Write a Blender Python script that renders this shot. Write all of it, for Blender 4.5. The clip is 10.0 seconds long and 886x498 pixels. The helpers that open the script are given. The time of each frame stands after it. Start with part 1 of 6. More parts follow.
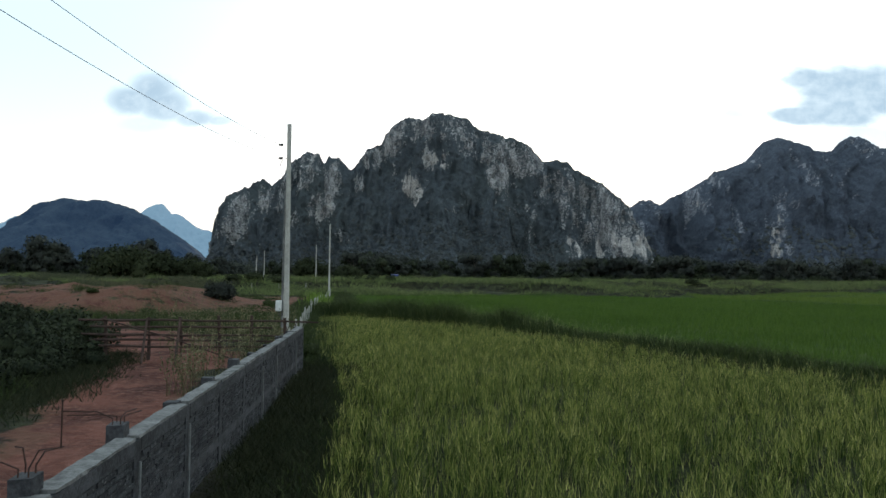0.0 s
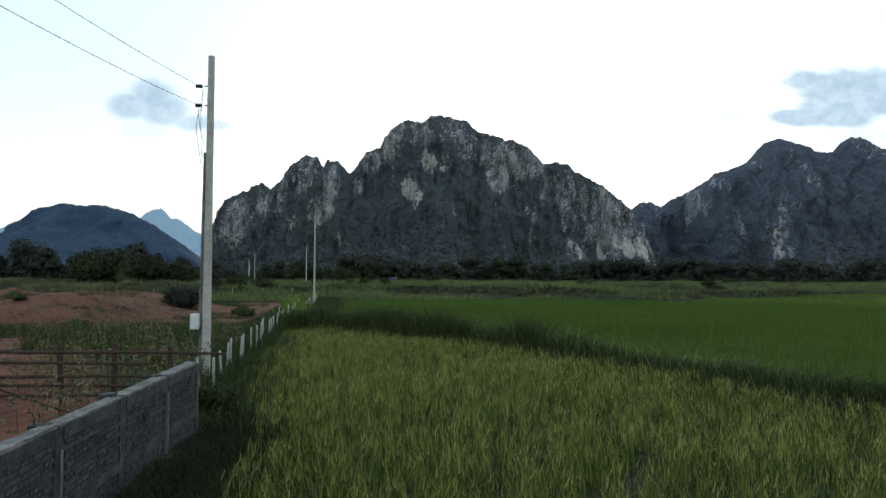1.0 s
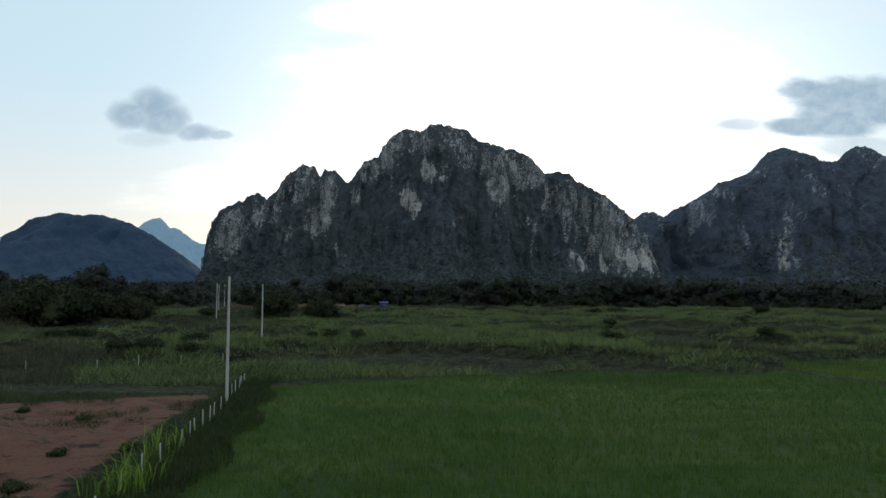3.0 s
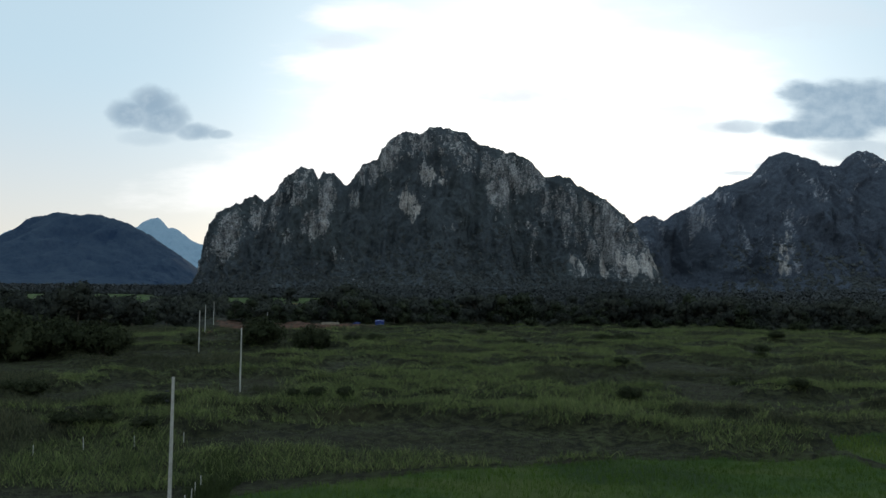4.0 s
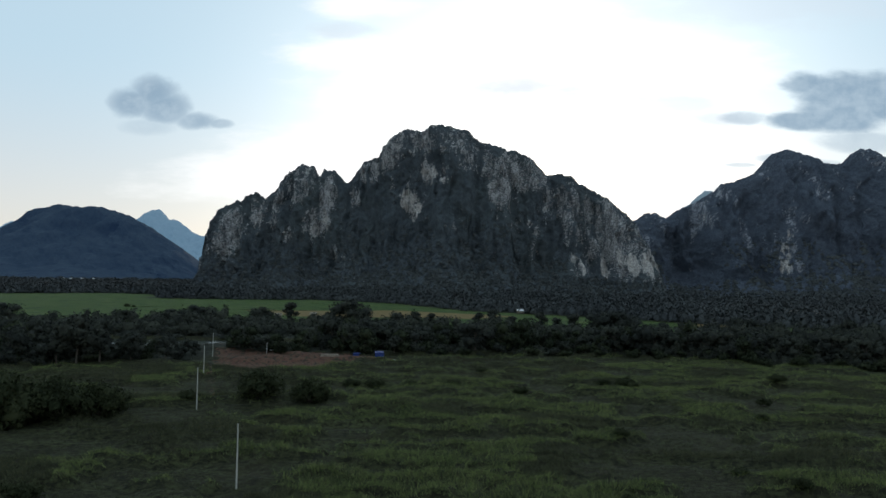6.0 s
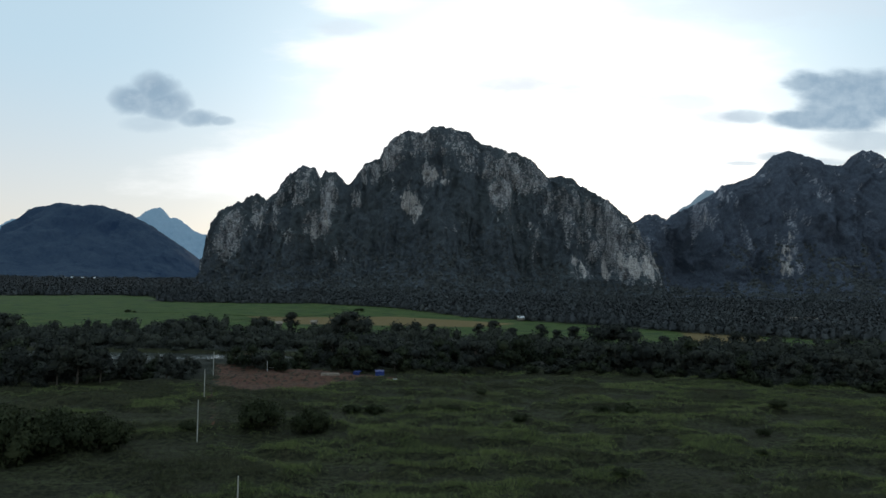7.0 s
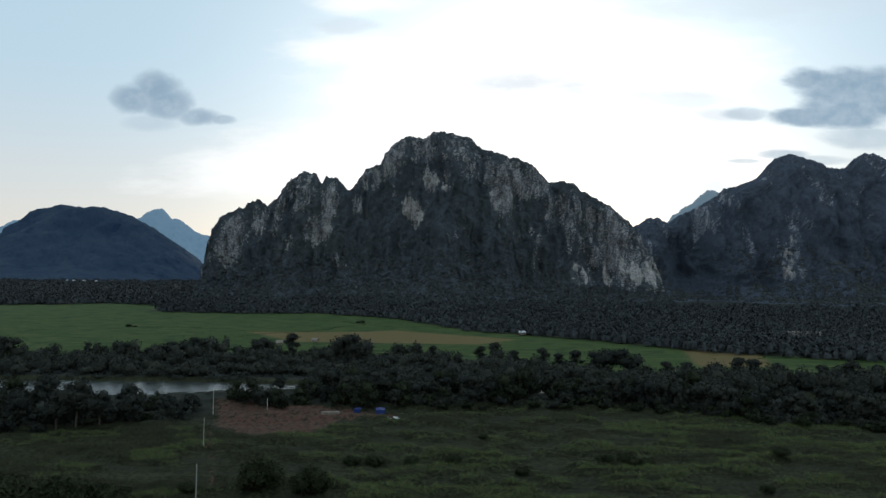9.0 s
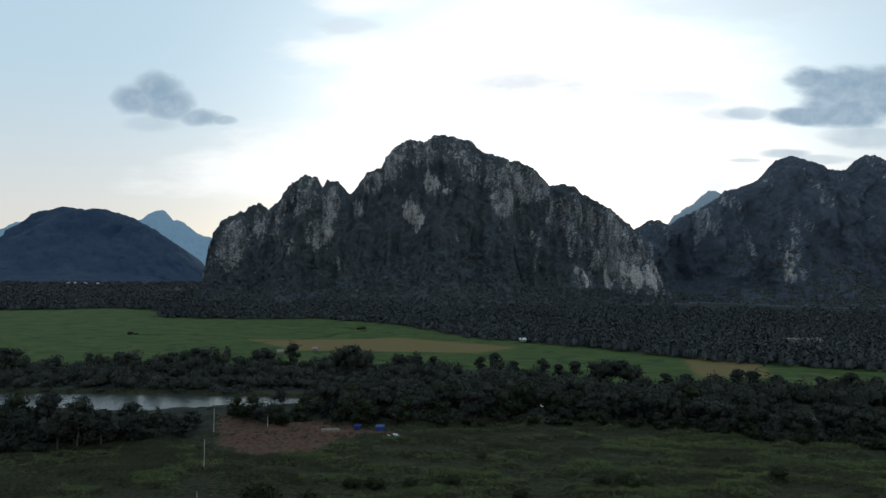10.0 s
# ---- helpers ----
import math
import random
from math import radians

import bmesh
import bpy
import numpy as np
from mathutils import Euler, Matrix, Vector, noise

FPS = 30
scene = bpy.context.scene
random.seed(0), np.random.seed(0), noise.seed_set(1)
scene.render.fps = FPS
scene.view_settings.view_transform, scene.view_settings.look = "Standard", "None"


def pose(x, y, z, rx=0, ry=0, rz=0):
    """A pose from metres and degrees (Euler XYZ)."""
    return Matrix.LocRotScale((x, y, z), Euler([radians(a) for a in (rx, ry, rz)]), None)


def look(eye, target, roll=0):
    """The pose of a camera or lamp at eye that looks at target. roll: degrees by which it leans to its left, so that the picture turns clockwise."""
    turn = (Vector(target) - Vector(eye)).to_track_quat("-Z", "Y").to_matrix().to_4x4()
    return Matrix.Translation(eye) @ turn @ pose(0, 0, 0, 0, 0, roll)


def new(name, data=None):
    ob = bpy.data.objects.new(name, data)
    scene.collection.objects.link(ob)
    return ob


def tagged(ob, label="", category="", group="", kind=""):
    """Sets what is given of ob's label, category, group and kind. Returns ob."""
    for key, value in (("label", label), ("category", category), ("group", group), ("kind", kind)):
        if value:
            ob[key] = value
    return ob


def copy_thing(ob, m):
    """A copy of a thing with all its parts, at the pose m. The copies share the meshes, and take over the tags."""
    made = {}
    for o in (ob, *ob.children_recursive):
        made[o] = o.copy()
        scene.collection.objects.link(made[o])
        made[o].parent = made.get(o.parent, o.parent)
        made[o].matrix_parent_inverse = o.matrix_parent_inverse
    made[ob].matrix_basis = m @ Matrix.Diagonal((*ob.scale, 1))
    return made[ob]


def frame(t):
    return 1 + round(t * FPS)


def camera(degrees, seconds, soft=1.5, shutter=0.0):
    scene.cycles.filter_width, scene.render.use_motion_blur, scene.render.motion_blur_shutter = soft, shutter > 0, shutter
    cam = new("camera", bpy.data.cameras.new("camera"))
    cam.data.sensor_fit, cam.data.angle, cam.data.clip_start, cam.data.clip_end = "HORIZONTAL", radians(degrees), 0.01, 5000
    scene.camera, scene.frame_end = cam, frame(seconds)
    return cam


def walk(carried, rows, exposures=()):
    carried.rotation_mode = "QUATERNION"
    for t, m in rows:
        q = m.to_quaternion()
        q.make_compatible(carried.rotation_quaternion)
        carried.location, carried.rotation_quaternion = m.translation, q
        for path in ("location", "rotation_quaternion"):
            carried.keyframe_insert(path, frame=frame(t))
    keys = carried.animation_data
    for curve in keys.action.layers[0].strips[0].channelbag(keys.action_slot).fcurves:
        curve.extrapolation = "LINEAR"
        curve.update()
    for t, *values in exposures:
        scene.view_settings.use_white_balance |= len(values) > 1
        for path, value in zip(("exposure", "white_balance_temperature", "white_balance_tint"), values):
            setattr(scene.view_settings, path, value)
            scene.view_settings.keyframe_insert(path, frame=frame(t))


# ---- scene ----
cam = camera(66.0, 10.0)
PATH = [
    (0, (-1.179, 3.145, 2.834), (-1.172, 5.144, 2.908), 0.6),
    (0.5, (-1.072, 6.489, 2.797), (-1.066, 8.487, 2.877), 0.4),
    (1, (-0.983, 11.246, 2.738), (-0.976, 13.244, 2.822), 0.3),
    (1.5, (-0.47, 16.307, 2.593), (-0.462, 18.305, 2.683), 0.3),
    (2, (-0.397, 21.824, 3.309), (-0.39, 23.821, 3.405), 0.2),
    (2.5, (0.288, 28.008, 5.341), (0.294, 30.005, 5.446), 0.2),
    (4, (0.462, 43.199, 13.271), (0.471, 45.196, 13.383), 0.6),
    (4.5, (0.495, 43.761, 16.439), (0.504, 45.759, 16.539), 0.7),
    (5, (0.49, 43.863, 19.688), (0.499, 45.86, 19.781), 0.8),
    (5.5, (0.528, 43.916, 22.883), (0.535, 45.914, 22.972), 0.8),
    (7, (0.444, 43.506, 32.855), (0.448, 45.505, 32.933), 1.0),
    (7.5, (0.408, 43.749, 36.249), (0.411, 45.748, 36.326), 1.0),
    (8, (0.352, 44.161, 39.48), (0.355, 46.159, 39.556), 0.9),
    (8.5, (0.467, 44.206, 42.336), (0.468, 46.205, 42.411), 1.0),
    (9, (0.456, 44.355, 45.071), (0.456, 46.353, 45.144), 0.9),
    (9.5, (0.528, 44.146, 47.839), (0.526, 46.145, 47.911), 0.9),
    (10, (1.072, 43.176, 50.594), (1.068, 45.175, 50.667), 0.8),
]
EXPOSURES = [(0.0, 0.78, 6500, 10), (1.5, 0.68, 6500, 10), (2.5, 0.42, 6450, 10), (4.5, 0.15, 6250, 10), (7.5, 0.13, 6200, 10), (10.0, 0.06, 6200, 10)]
walk(cam, [(t, look(e, g, r)) for t, e, g, r in PATH], EXPOSURES)

# ---- world, sun ----
SUN_AZ, SUN_EL = 7.8, 7.0          # degrees right of +y, above the horizon


class Nodes:
    """Short-hand for building a node tree."""

    def __init__(self, tree):
        self.t = tree

    def add(self, kind, **sockets):
        n = self.t.nodes.new(kind)
        for key, val in sockets.items():
            self.put(n, key, val)
        return n

    def put(self, n, key, val):
        sock = n.inputs[int(key[1:])] if key[0] == "i" and key[1:].isdigit() else n.inputs[key.replace("_", " ")]
        if isinstance(val, bpy.types.NodeSocket):
            self.t.links.new(val, sock)
        else:
            sock.default_value = val

    def math(self, op, a, b=0.0, c=0.0, clamp=False):
        n = self.t.nodes.new("ShaderNodeMath")
        n.operation, n.use_clamp = op, clamp
        self.put(n, "i0", a), self.put(n, "i1", b), self.put(n, "i2", c)
        return n.outputs[0]

    def mix(self, fac, a, b, blend="MIX"):
        n = self.t.nodes.new("ShaderNodeMix")
        n.data_type, n.blend_type = "RGBA", blend
        self.put(n, "i0", fac), self.put(n, "i6", a), self.put(n, "i7", b)
        return n.outputs[2]

    def noise(self, vec, scale, detail=4.0, rough=0.55, stretch=None):
        if stretch:
            m = self.t.nodes.new("ShaderNodeMapping")
            m.inputs["Scale"].default_value = stretch
            self.t.links.new(vec, m.inputs["Vector"])
            vec = m.outputs[0]
        n = self.add("ShaderNodeTexNoise", Vector=vec, Scale=scale, Detail=detail, Roughness=rough)
        return n.outputs["Fac"]

    def ramp(self, fac, lo, hi, a=0.0, b=1.0):
        n = self.t.nodes.new("ShaderNodeMapRange")
        n.interpolation_type = "SMOOTHSTEP"
        self.put(n, "i0", fac), self.put(n, "i1", lo), self.put(n, "i2", hi), self.put(n, "i3", a), self.put(n, "i4", b)
        return n.outputs[0]


def rgb(r, g, b):
    return (r, g, b, 1.0)


def build_world():
    world = bpy.data.worlds.new("sky")
    scene.world = world
    world.use_nodes = True
    tree = world.node_tree
    tree.nodes.clear()
    k = Nodes(tree)
    sky = tree.nodes.new("ShaderNodeTexSky")
    sky.sky_type, sky.sun_disc = "NISHITA", False
    sky.sun_elevation, sky.sun_rotation = radians(SUN_EL), radians(SUN_AZ)
    sky.air_density, sky.dust_density, sky.ozone_density = 1.0, 1.0, 2.0
    way = k.add("ShaderNodeTexCoord").outputs["Generated"]
    sep = k.add("ShaderNodeSeparateXYZ", Vector=way)
    ahead = k.math("MAXIMUM", sep.outputs[1], 0.05)
    u, v = k.math("DIVIDE", sep.outputs[0], ahead), k.math("DIVIDE", sep.outputs[2], ahead)
    flat = k.add("ShaderNodeCombineXYZ", X=u, Y=v).outputs[0]
    front = k.ramp(sep.outputs[1], 0.1, 0.3)
    # thin bright veil round the sun behind the ridge
    sun_way = Vector((math.sin(radians(SUN_AZ)) * math.cos(radians(SUN_EL)), math.cos(radians(SUN_AZ)) * math.cos(radians(SUN_EL)), math.sin(radians(SUN_EL))))
    dot = tree.nodes.new("ShaderNodeVectorMath")
    dot.operation = "DOT_PRODUCT"
    tree.links.new(way, dot.inputs[0])
    dot.inputs[1].default_value = sun_way
    glow = k.math("POWER", k.math("MAXIMUM", dot.outputs["Value"], 0.0), 22.0)
    col = k.mix(1.0, sky.outputs[0], rgb(SKY_TINT[0], SKY_TINT[1], SKY_TINT[2]), "MULTIPLY")
    low = k.ramp(sep.outputs[2], 0.02, 0.30)
    hazy = k.mix(low, rgb(HAZE_LOW[0], HAZE_LOW[1], HAZE_LOW[2]), rgb(HAZE_HIGH[0], HAZE_HIGH[1], HAZE_HIGH[2]))
    col = k.mix(HAZE_SHARE, col, hazy)
    veil = k.mix(1.0, rgb(VEIL[0], VEIL[1], VEIL[2]), k.add("ShaderNodeCombineXYZ", X=glow, Y=glow, Z=glow).outputs[0], "MULTIPLY")
    col = k.mix(1.0, col, veil, "ADD")
    # cloud banks: ovals side by side, their rims torn by noise
    puff = k.noise(flat, 30.0, 7.0, 0.58, (1.0, 1.2, 1.0))
    fray = k.noise(flat, 9.0, 6.0, 0.6, (1.0, 2.6, 1.0))
    streak = k.noise(flat, 4.5, 6.0, 0.6, (1.0, 3.4, 1.0))

    def bank(ovals, torn, ragged, lo, hi):
        whole = None
        for cu, cv, ru, rv, share in ovals:
            du = k.math("DIVIDE", k.math("SUBTRACT", u, cu), ru)
            dv = k.math("DIVIDE", k.math("SUBTRACT", v, cv), rv)
            d2 = k.math("ADD", k.math("MULTIPLY", du, du), k.math("MULTIPLY", dv, dv))
            body = k.math("ADD", k.math("SUBTRACT", 1.0, d2), k.math("MULTIPLY", k.math("SUBTRACT", torn, 0.5), ragged))
            body = k.math("MULTIPLY", k.ramp(body, lo, hi), share)
            whole = body if whole is None else k.math("MAXIMUM", whole, body)
        return k.math("MULTIPLY", whole, front)

    col = k.mix(bank(BRIGHT, streak, 3.4, -0.3, 1.0), col, rgb(8.6, 8.45, 8.1))
    col = k.mix(bank(FAINT, fray, 2.6, -0.1, 1.0), col, rgb(5.4, 5.9, 6.3))
    grey = k.mix(k.ramp(puff, 0.3, 0.7), rgb(CLOUD[0], CLOUD[1], CLOUD[2]), rgb(CLOUD[0] * 1.45, CLOUD[1] * 1.32, CLOUD[2] * 1.22))
    col = k.mix(bank(CLOUD_LEFT, puff, 1.3, 0.0, 0.85), col, grey)
    col = k.mix(bank(CLOUD_RIGHT, fray, 2.0, -0.15, 0.85), col, grey)
    back = k.add("ShaderNodeBackground", Color=col, Strength=SKY_STRENGTH)
    out = k.add("ShaderNodeOutputWorld", Surface=back.outputs[0])
    return world


SKY_TINT = (1.0, 1.0, 1.0)
SKY_STRENGTH = 0.12
HAZE_SHARE, HAZE_LOW, HAZE_HIGH = 0.75, (6.4, 6.1, 5.85), (4.85, 6.2, 6.85)
VEIL = (7.5, 7.0, 6.2)
CLOUD = (2.3, 3.15, 3.9)
# place across and up (tangents from due north), half width, half height, share
CLOUD_LEFT = [(-0.460, 0.252, 0.044, 0.028, 1.0), (-0.428, 0.267, 0.044, 0.034, 1.0), (-0.412, 0.246, 0.048, 0.032, 1.0), (-0.363, 0.226, 0.040, 0.016, 0.85),
              (-0.332, 0.223, 0.028, 0.009, 0.7), (-0.435, 0.216, 0.05, 0.016, 0.3)]
CLOUD_RIGHT = [(0.593, 0.286, 0.095, 0.034, 1.0), (0.536, 0.296, 0.046, 0.021, 1.0), (0.651, 0.276, 0.085, 0.045, 1.0), (0.535, 0.240, 0.065, 0.017, 0.95), (0.59, 0.248, 0.085, 0.027, 1.0),
               (0.60, 0.264, 0.09, 0.03, 0.95), (0.446, 0.244, 0.04, 0.011, 0.5), (0.5, 0.184, 0.045, 0.009, 0.6), (0.546, 0.176, 0.06, 0.009, 0.5), (0.442, 0.173, 0.03, 0.004, 0.5), (0.617, 0.209, 0.075, 0.018, 0.5)]
FAINT = [(0.117, 0.283, 0.10, 0.018, 0.55), (0.184, 0.269, 0.08, 0.013, 0.45), (0.342, 0.261, 0.10, 0.020, 0.5), (0.409, 0.243, 0.06, 0.016, 0.55), (-0.15, 0.367, 0.06, 0.015, 0.5),
         (0.30, 0.112, 0.22, 0.05, 0.65), (0.45, 0.42, 0.30, 0.05, 0.4)]
BRIGHT = [(-0.25, 0.14, 0.21, 0.04, 0.8), (0.03, 0.305, 0.28, 0.075, 1.0), (-0.125, 0.402, 0.085, 0.025, 0.8), (-0.13, 0.328, 0.13, 0.024, 0.8), (0.30, 0.315, 0.20, 0.06, 0.85),
          (0.26, 0.205, 0.24, 0.055, 0.9), (-0.05, 0.17, 0.27, 0.07, 0.95), (0.40, 0.205, 0.18, 0.035, 0.7)]
build_world()
lamp = bpy.data.lights.new("sun", "SUN")
lamp.energy, lamp.angle, lamp.color = 0.5, radians(10.0), (1.0, 0.82, 0.62)
sun = new("sun", lamp)
saz, sel = radians(SUN_AZ), radians(SUN_EL)
sun.matrix_world = look((300, 2000, 400), (300 - 2000 * math.sin(saz), 2000 - 2000 * math.cos(saz), 400 - 2000 * math.tan(sel)))


# ---- materials ----
def material(name, rough=0.9, spec=0.3, metal=0.0):
    m = bpy.data.materials.new(name)
    m.use_nodes = True
    k = Nodes(m.node_tree)
    bsdf = m.node_tree.nodes["Principled BSDF"]
    bsdf.inputs["Roughness"].default_value = rough
    bsdf.inputs["Specular IOR Level"].default_value = spec
    bsdf.inputs["Metallic"].default_value = metal
    return m, k, bsdf


def bump(k, bsdf, height, strength, distance):
    b = k.add("ShaderNodeBump", Height=height, Strength=strength, Distance=distance)
    k.t.links.new(b.outputs[0], bsdf.inputs["Normal"])


def mottled(name, a, b, scale, rough=0.9, spec=0.3, grain=8.0, relief=0.3, depth=0.02, stain=None, metal=0.0, stretch=None):
    """Two colours mixed by noise at two scales, with grain relief; stain: a third colour in patches."""
    m, k, bsdf = material(name, rough, spec, metal)
    at = k.add("ShaderNodeTexCoord").outputs["Object"]
    big, small = k.noise(at, scale, 5.0, 0.6, stretch), k.noise(at, scale * grain, 4.0, 0.6, stretch)
    fac = k.ramp(k.math("ADD", k.math("MULTIPLY", big, 0.65), k.math("MULTIPLY", small, 0.35)), 0.33, 0.67)
    col = k.mix(fac, rgb(*a), rgb(*b))
    if stain:
        col = k.mix(k.ramp(k.noise(at, scale * 0.37, 5.0, 0.65), 0.52, 0.7), col, rgb(*stain))
    k.t.links.new(col, bsdf.inputs["Base Color"])
    bump(k, bsdf, small, relief, depth)
    return m


def leafy(name, colours, rough=0.6, spec=0.25, through_light=0.25, patch=0.05, own=0.62):
    """Foliage: every leaf or blade its own tone between the colours, with broad patches over the plant or field."""
    m, k, bsdf = material(name, rough, spec)
    island = k.add("ShaderNodeNewGeometry")
    at = island.outputs["Position"]
    r = island.outputs["Random Per Island"]
    broad = k.noise(at, patch, 4.0, 0.6)
    obj = k.add("ShaderNodeObjectInfo").outputs["Random"]
    fac = k.math("ADD", k.math("MULTIPLY", r, own), k.math("MULTIPLY", k.math("ADD", broad, k.math("MULTIPLY", obj, 0.35)), 1.12 - own))
    ramp = k.t.nodes.new("ShaderNodeValToRGB")
    k.t.links.new(fac, ramp.inputs[0])
    els = ramp.color_ramp.elements
    els[0].position, els[0].color = 0.2, rgb(*colours[0])
    els[1].position, els[1].color = 0.95, rgb(*colours[-1])
    for i, c in enumerate(colours[1:-1]):
        e = els.new(0.2 + 0.75 * (i + 1) / (len(colours) - 1))
        e.color = rgb(*c)
    k.t.links.new(ramp.outputs[0], bsdf.inputs["Base Color"])
    if through_light:
        tl = k.add("ShaderNodeBsdfTranslucent", Color=ramp.outputs[0])
        mixer = k.add("ShaderNodeMixShader", Fac=through_light)
        k.t.links.new(bsdf.outputs[0], mixer.inputs[1])
        k.t.links.new(tl.outputs[0], mixer.inputs[2])
        k.t.links.new(mixer.outputs[0], k.t.nodes["Material Output"].inputs["Surface"])
    return m


RICE_RIPE = leafy("ripening_rice", [(0.009, 0.018, 0.004), (0.034, 0.060, 0.010), (0.082, 0.116, 0.018), (0.22, 0.23, 0.06)], patch=0.25, through_light=0.45, own=0.86)
RICE_EAR = leafy("rice_ears", [(0.11, 0.14, 0.025), (0.24, 0.25, 0.055), (0.50, 0.46, 0.16)], patch=0.25, through_light=0.35, own=0.8)
RICE_YOUNG = leafy("young_rice", [(0.024, 0.055, 0.008), (0.053, 0.100, 0.014), (0.100, 0.155, 0.024)], patch=0.08, through_light=0.5)
RICE_PALE = leafy("pale_rice", [(0.045, 0.080, 0.013), (0.090, 0.135, 0.022), (0.15, 0.19, 0.036)], patch=0.08, through_light=0.5)
MEADOW = leafy("meadow_grass", [(0.016, 0.0195, 0.013), (0.040, 0.045, 0.026), (0.076, 0.081, 0.043), (0.125, 0.125, 0.068)], patch=0.035, through_light=0.45, spec=0.1)
TUSSOCK = leafy("tussock_grass", [(0.030, 0.043, 0.018), (0.074, 0.101, 0.037), (0.145, 0.178, 0.064), (0.26, 0.285, 0.11)], patch=0.05, through_light=0.5, spec=0.1)
WEED = leafy("dark_weeds", [(0.014, 0.022, 0.008), (0.031, 0.045, 0.015), (0.078, 0.094, 0.032)], patch=0.3, spec=0.1, through_light=0.35)
LEAF_C = leafy("thicket_leaves", [(0.016, 0.021, 0.011), (0.032, 0.039, 0.019), (0.060, 0.068, 0.033)], rough=0.8, spec=0.08, patch=0.2, through_light=0.35)
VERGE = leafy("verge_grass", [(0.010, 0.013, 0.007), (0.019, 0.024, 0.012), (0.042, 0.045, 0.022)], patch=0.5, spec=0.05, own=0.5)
DRY = leafy("dry_weeds", [(0.05, 0.05, 0.022), (0.10, 0.095, 0.045), (0.22, 0.19, 0.11)], patch=0.3, spec=0.1)
REED = leafy("reed_leaves", [(0.07, 0.12, 0.02), (0.13, 0.21, 0.03), (0.24, 0.32, 0.06)], patch=0.3, spec=0.1, through_light=0.5)
LEAF_A = leafy("tree_leaves", [(0.021, 0.024, 0.022), (0.036, 0.040, 0.035), (0.062, 0.066, 0.050)], rough=0.8, spec=0.08, patch=0.1, own=0.45)
LEAF_B = leafy("broad_leaves", [(0.012, 0.016, 0.010), (0.023, 0.029, 0.017), (0.050, 0.058, 0.031)], rough=0.8, spec=0.08, patch=0.2)
# leaf colours of the far woods carry the grey-blue of distance haze
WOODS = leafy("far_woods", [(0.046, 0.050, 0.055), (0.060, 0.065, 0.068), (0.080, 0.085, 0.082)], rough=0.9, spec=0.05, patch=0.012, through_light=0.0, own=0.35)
BARK = mottled("bark", (0.06, 0.05, 0.04), (0.13, 0.11, 0.09), 3.0, relief=0.6)
CONCRETE = mottled("pole_concrete", (0.30, 0.29, 0.26), (0.45, 0.43, 0.39), 2.0, relief=0.3, stain=(0.22, 0.21, 0.19))
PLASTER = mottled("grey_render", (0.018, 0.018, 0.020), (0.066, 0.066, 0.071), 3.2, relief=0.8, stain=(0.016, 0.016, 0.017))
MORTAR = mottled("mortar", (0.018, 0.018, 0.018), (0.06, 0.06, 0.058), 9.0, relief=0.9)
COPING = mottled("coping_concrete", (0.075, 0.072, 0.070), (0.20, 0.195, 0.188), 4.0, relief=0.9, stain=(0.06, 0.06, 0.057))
PIPE = mottled("weathered_pipe", (0.10, 0.10, 0.10), (0.20, 0.20, 0.195), 6.0, relief=0.3)
RUST = mottled("rusty_iron", (0.022, 0.011, 0.009), (0.06, 0.024, 0.016), 8.0, rough=0.8, relief=0.4)
POLEWOOD = mottled("weathered_pole_wood", (0.03, 0.019, 0.015), (0.08, 0.047, 0.036), 4.0, relief=0.6)
BLACK = mottled("black_rubber", (0.02, 0.02, 0.02), (0.05, 0.05, 0.05), 10.0, rough=0.6)
BOXPAINT = mottled("grey_box_paint", (0.52, 0.52, 0.50), (0.62, 0.62, 0.60), 3.0, rough=0.5)
BLUE = mottled("blue_tarpaulin", (0.008, 0.02, 0.10), (0.014, 0.035, 0.17), 1.0, rough=0.5)
WHITE = mottled("white_paint", (0.62, 0.62, 0.62), (0.78, 0.78, 0.78), 1.0, rough=0.4)
GLASS = mottled("dark_car_glass", (0.015, 0.017, 0.02), (0.03, 0.032, 0.035), 1.0, rough=0.1, spec=0.5)
TIN = mottled("sheet_iron_roof", (0.5, 0.5, 0.5), (0.66, 0.66, 0.66), 1.0, rough=0.45)
PLANK = mottled("grey_planks", (0.16, 0.13, 0.10), (0.3, 0.25, 0.2), 2.0)


def brick_material():
    """Rough concrete bricks, each its own grey, stained in broad patches."""
    m, k, bsdf = material("concrete_brick", 0.95, 0.1)
    geo = k.add("ShaderNodeNewGeometry")
    at = geo.outputs["Position"]
    own = k.math("FRACT", k.math("ADD", geo.outputs["Random Per Island"], k.add("ShaderNodeObjectInfo").outputs["Random"]))
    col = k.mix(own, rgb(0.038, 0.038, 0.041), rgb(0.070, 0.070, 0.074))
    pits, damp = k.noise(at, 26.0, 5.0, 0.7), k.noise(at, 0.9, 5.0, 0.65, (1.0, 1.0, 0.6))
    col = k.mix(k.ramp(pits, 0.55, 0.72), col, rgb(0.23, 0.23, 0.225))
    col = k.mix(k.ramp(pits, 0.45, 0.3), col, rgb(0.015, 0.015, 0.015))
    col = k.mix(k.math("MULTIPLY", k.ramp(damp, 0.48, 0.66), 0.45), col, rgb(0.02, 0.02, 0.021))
    k.t.links.new(col, bsdf.inputs["Base Color"])
    bump(k, bsdf, pits, 1.0, 0.03)
    return m


BLOCK = brick_material()


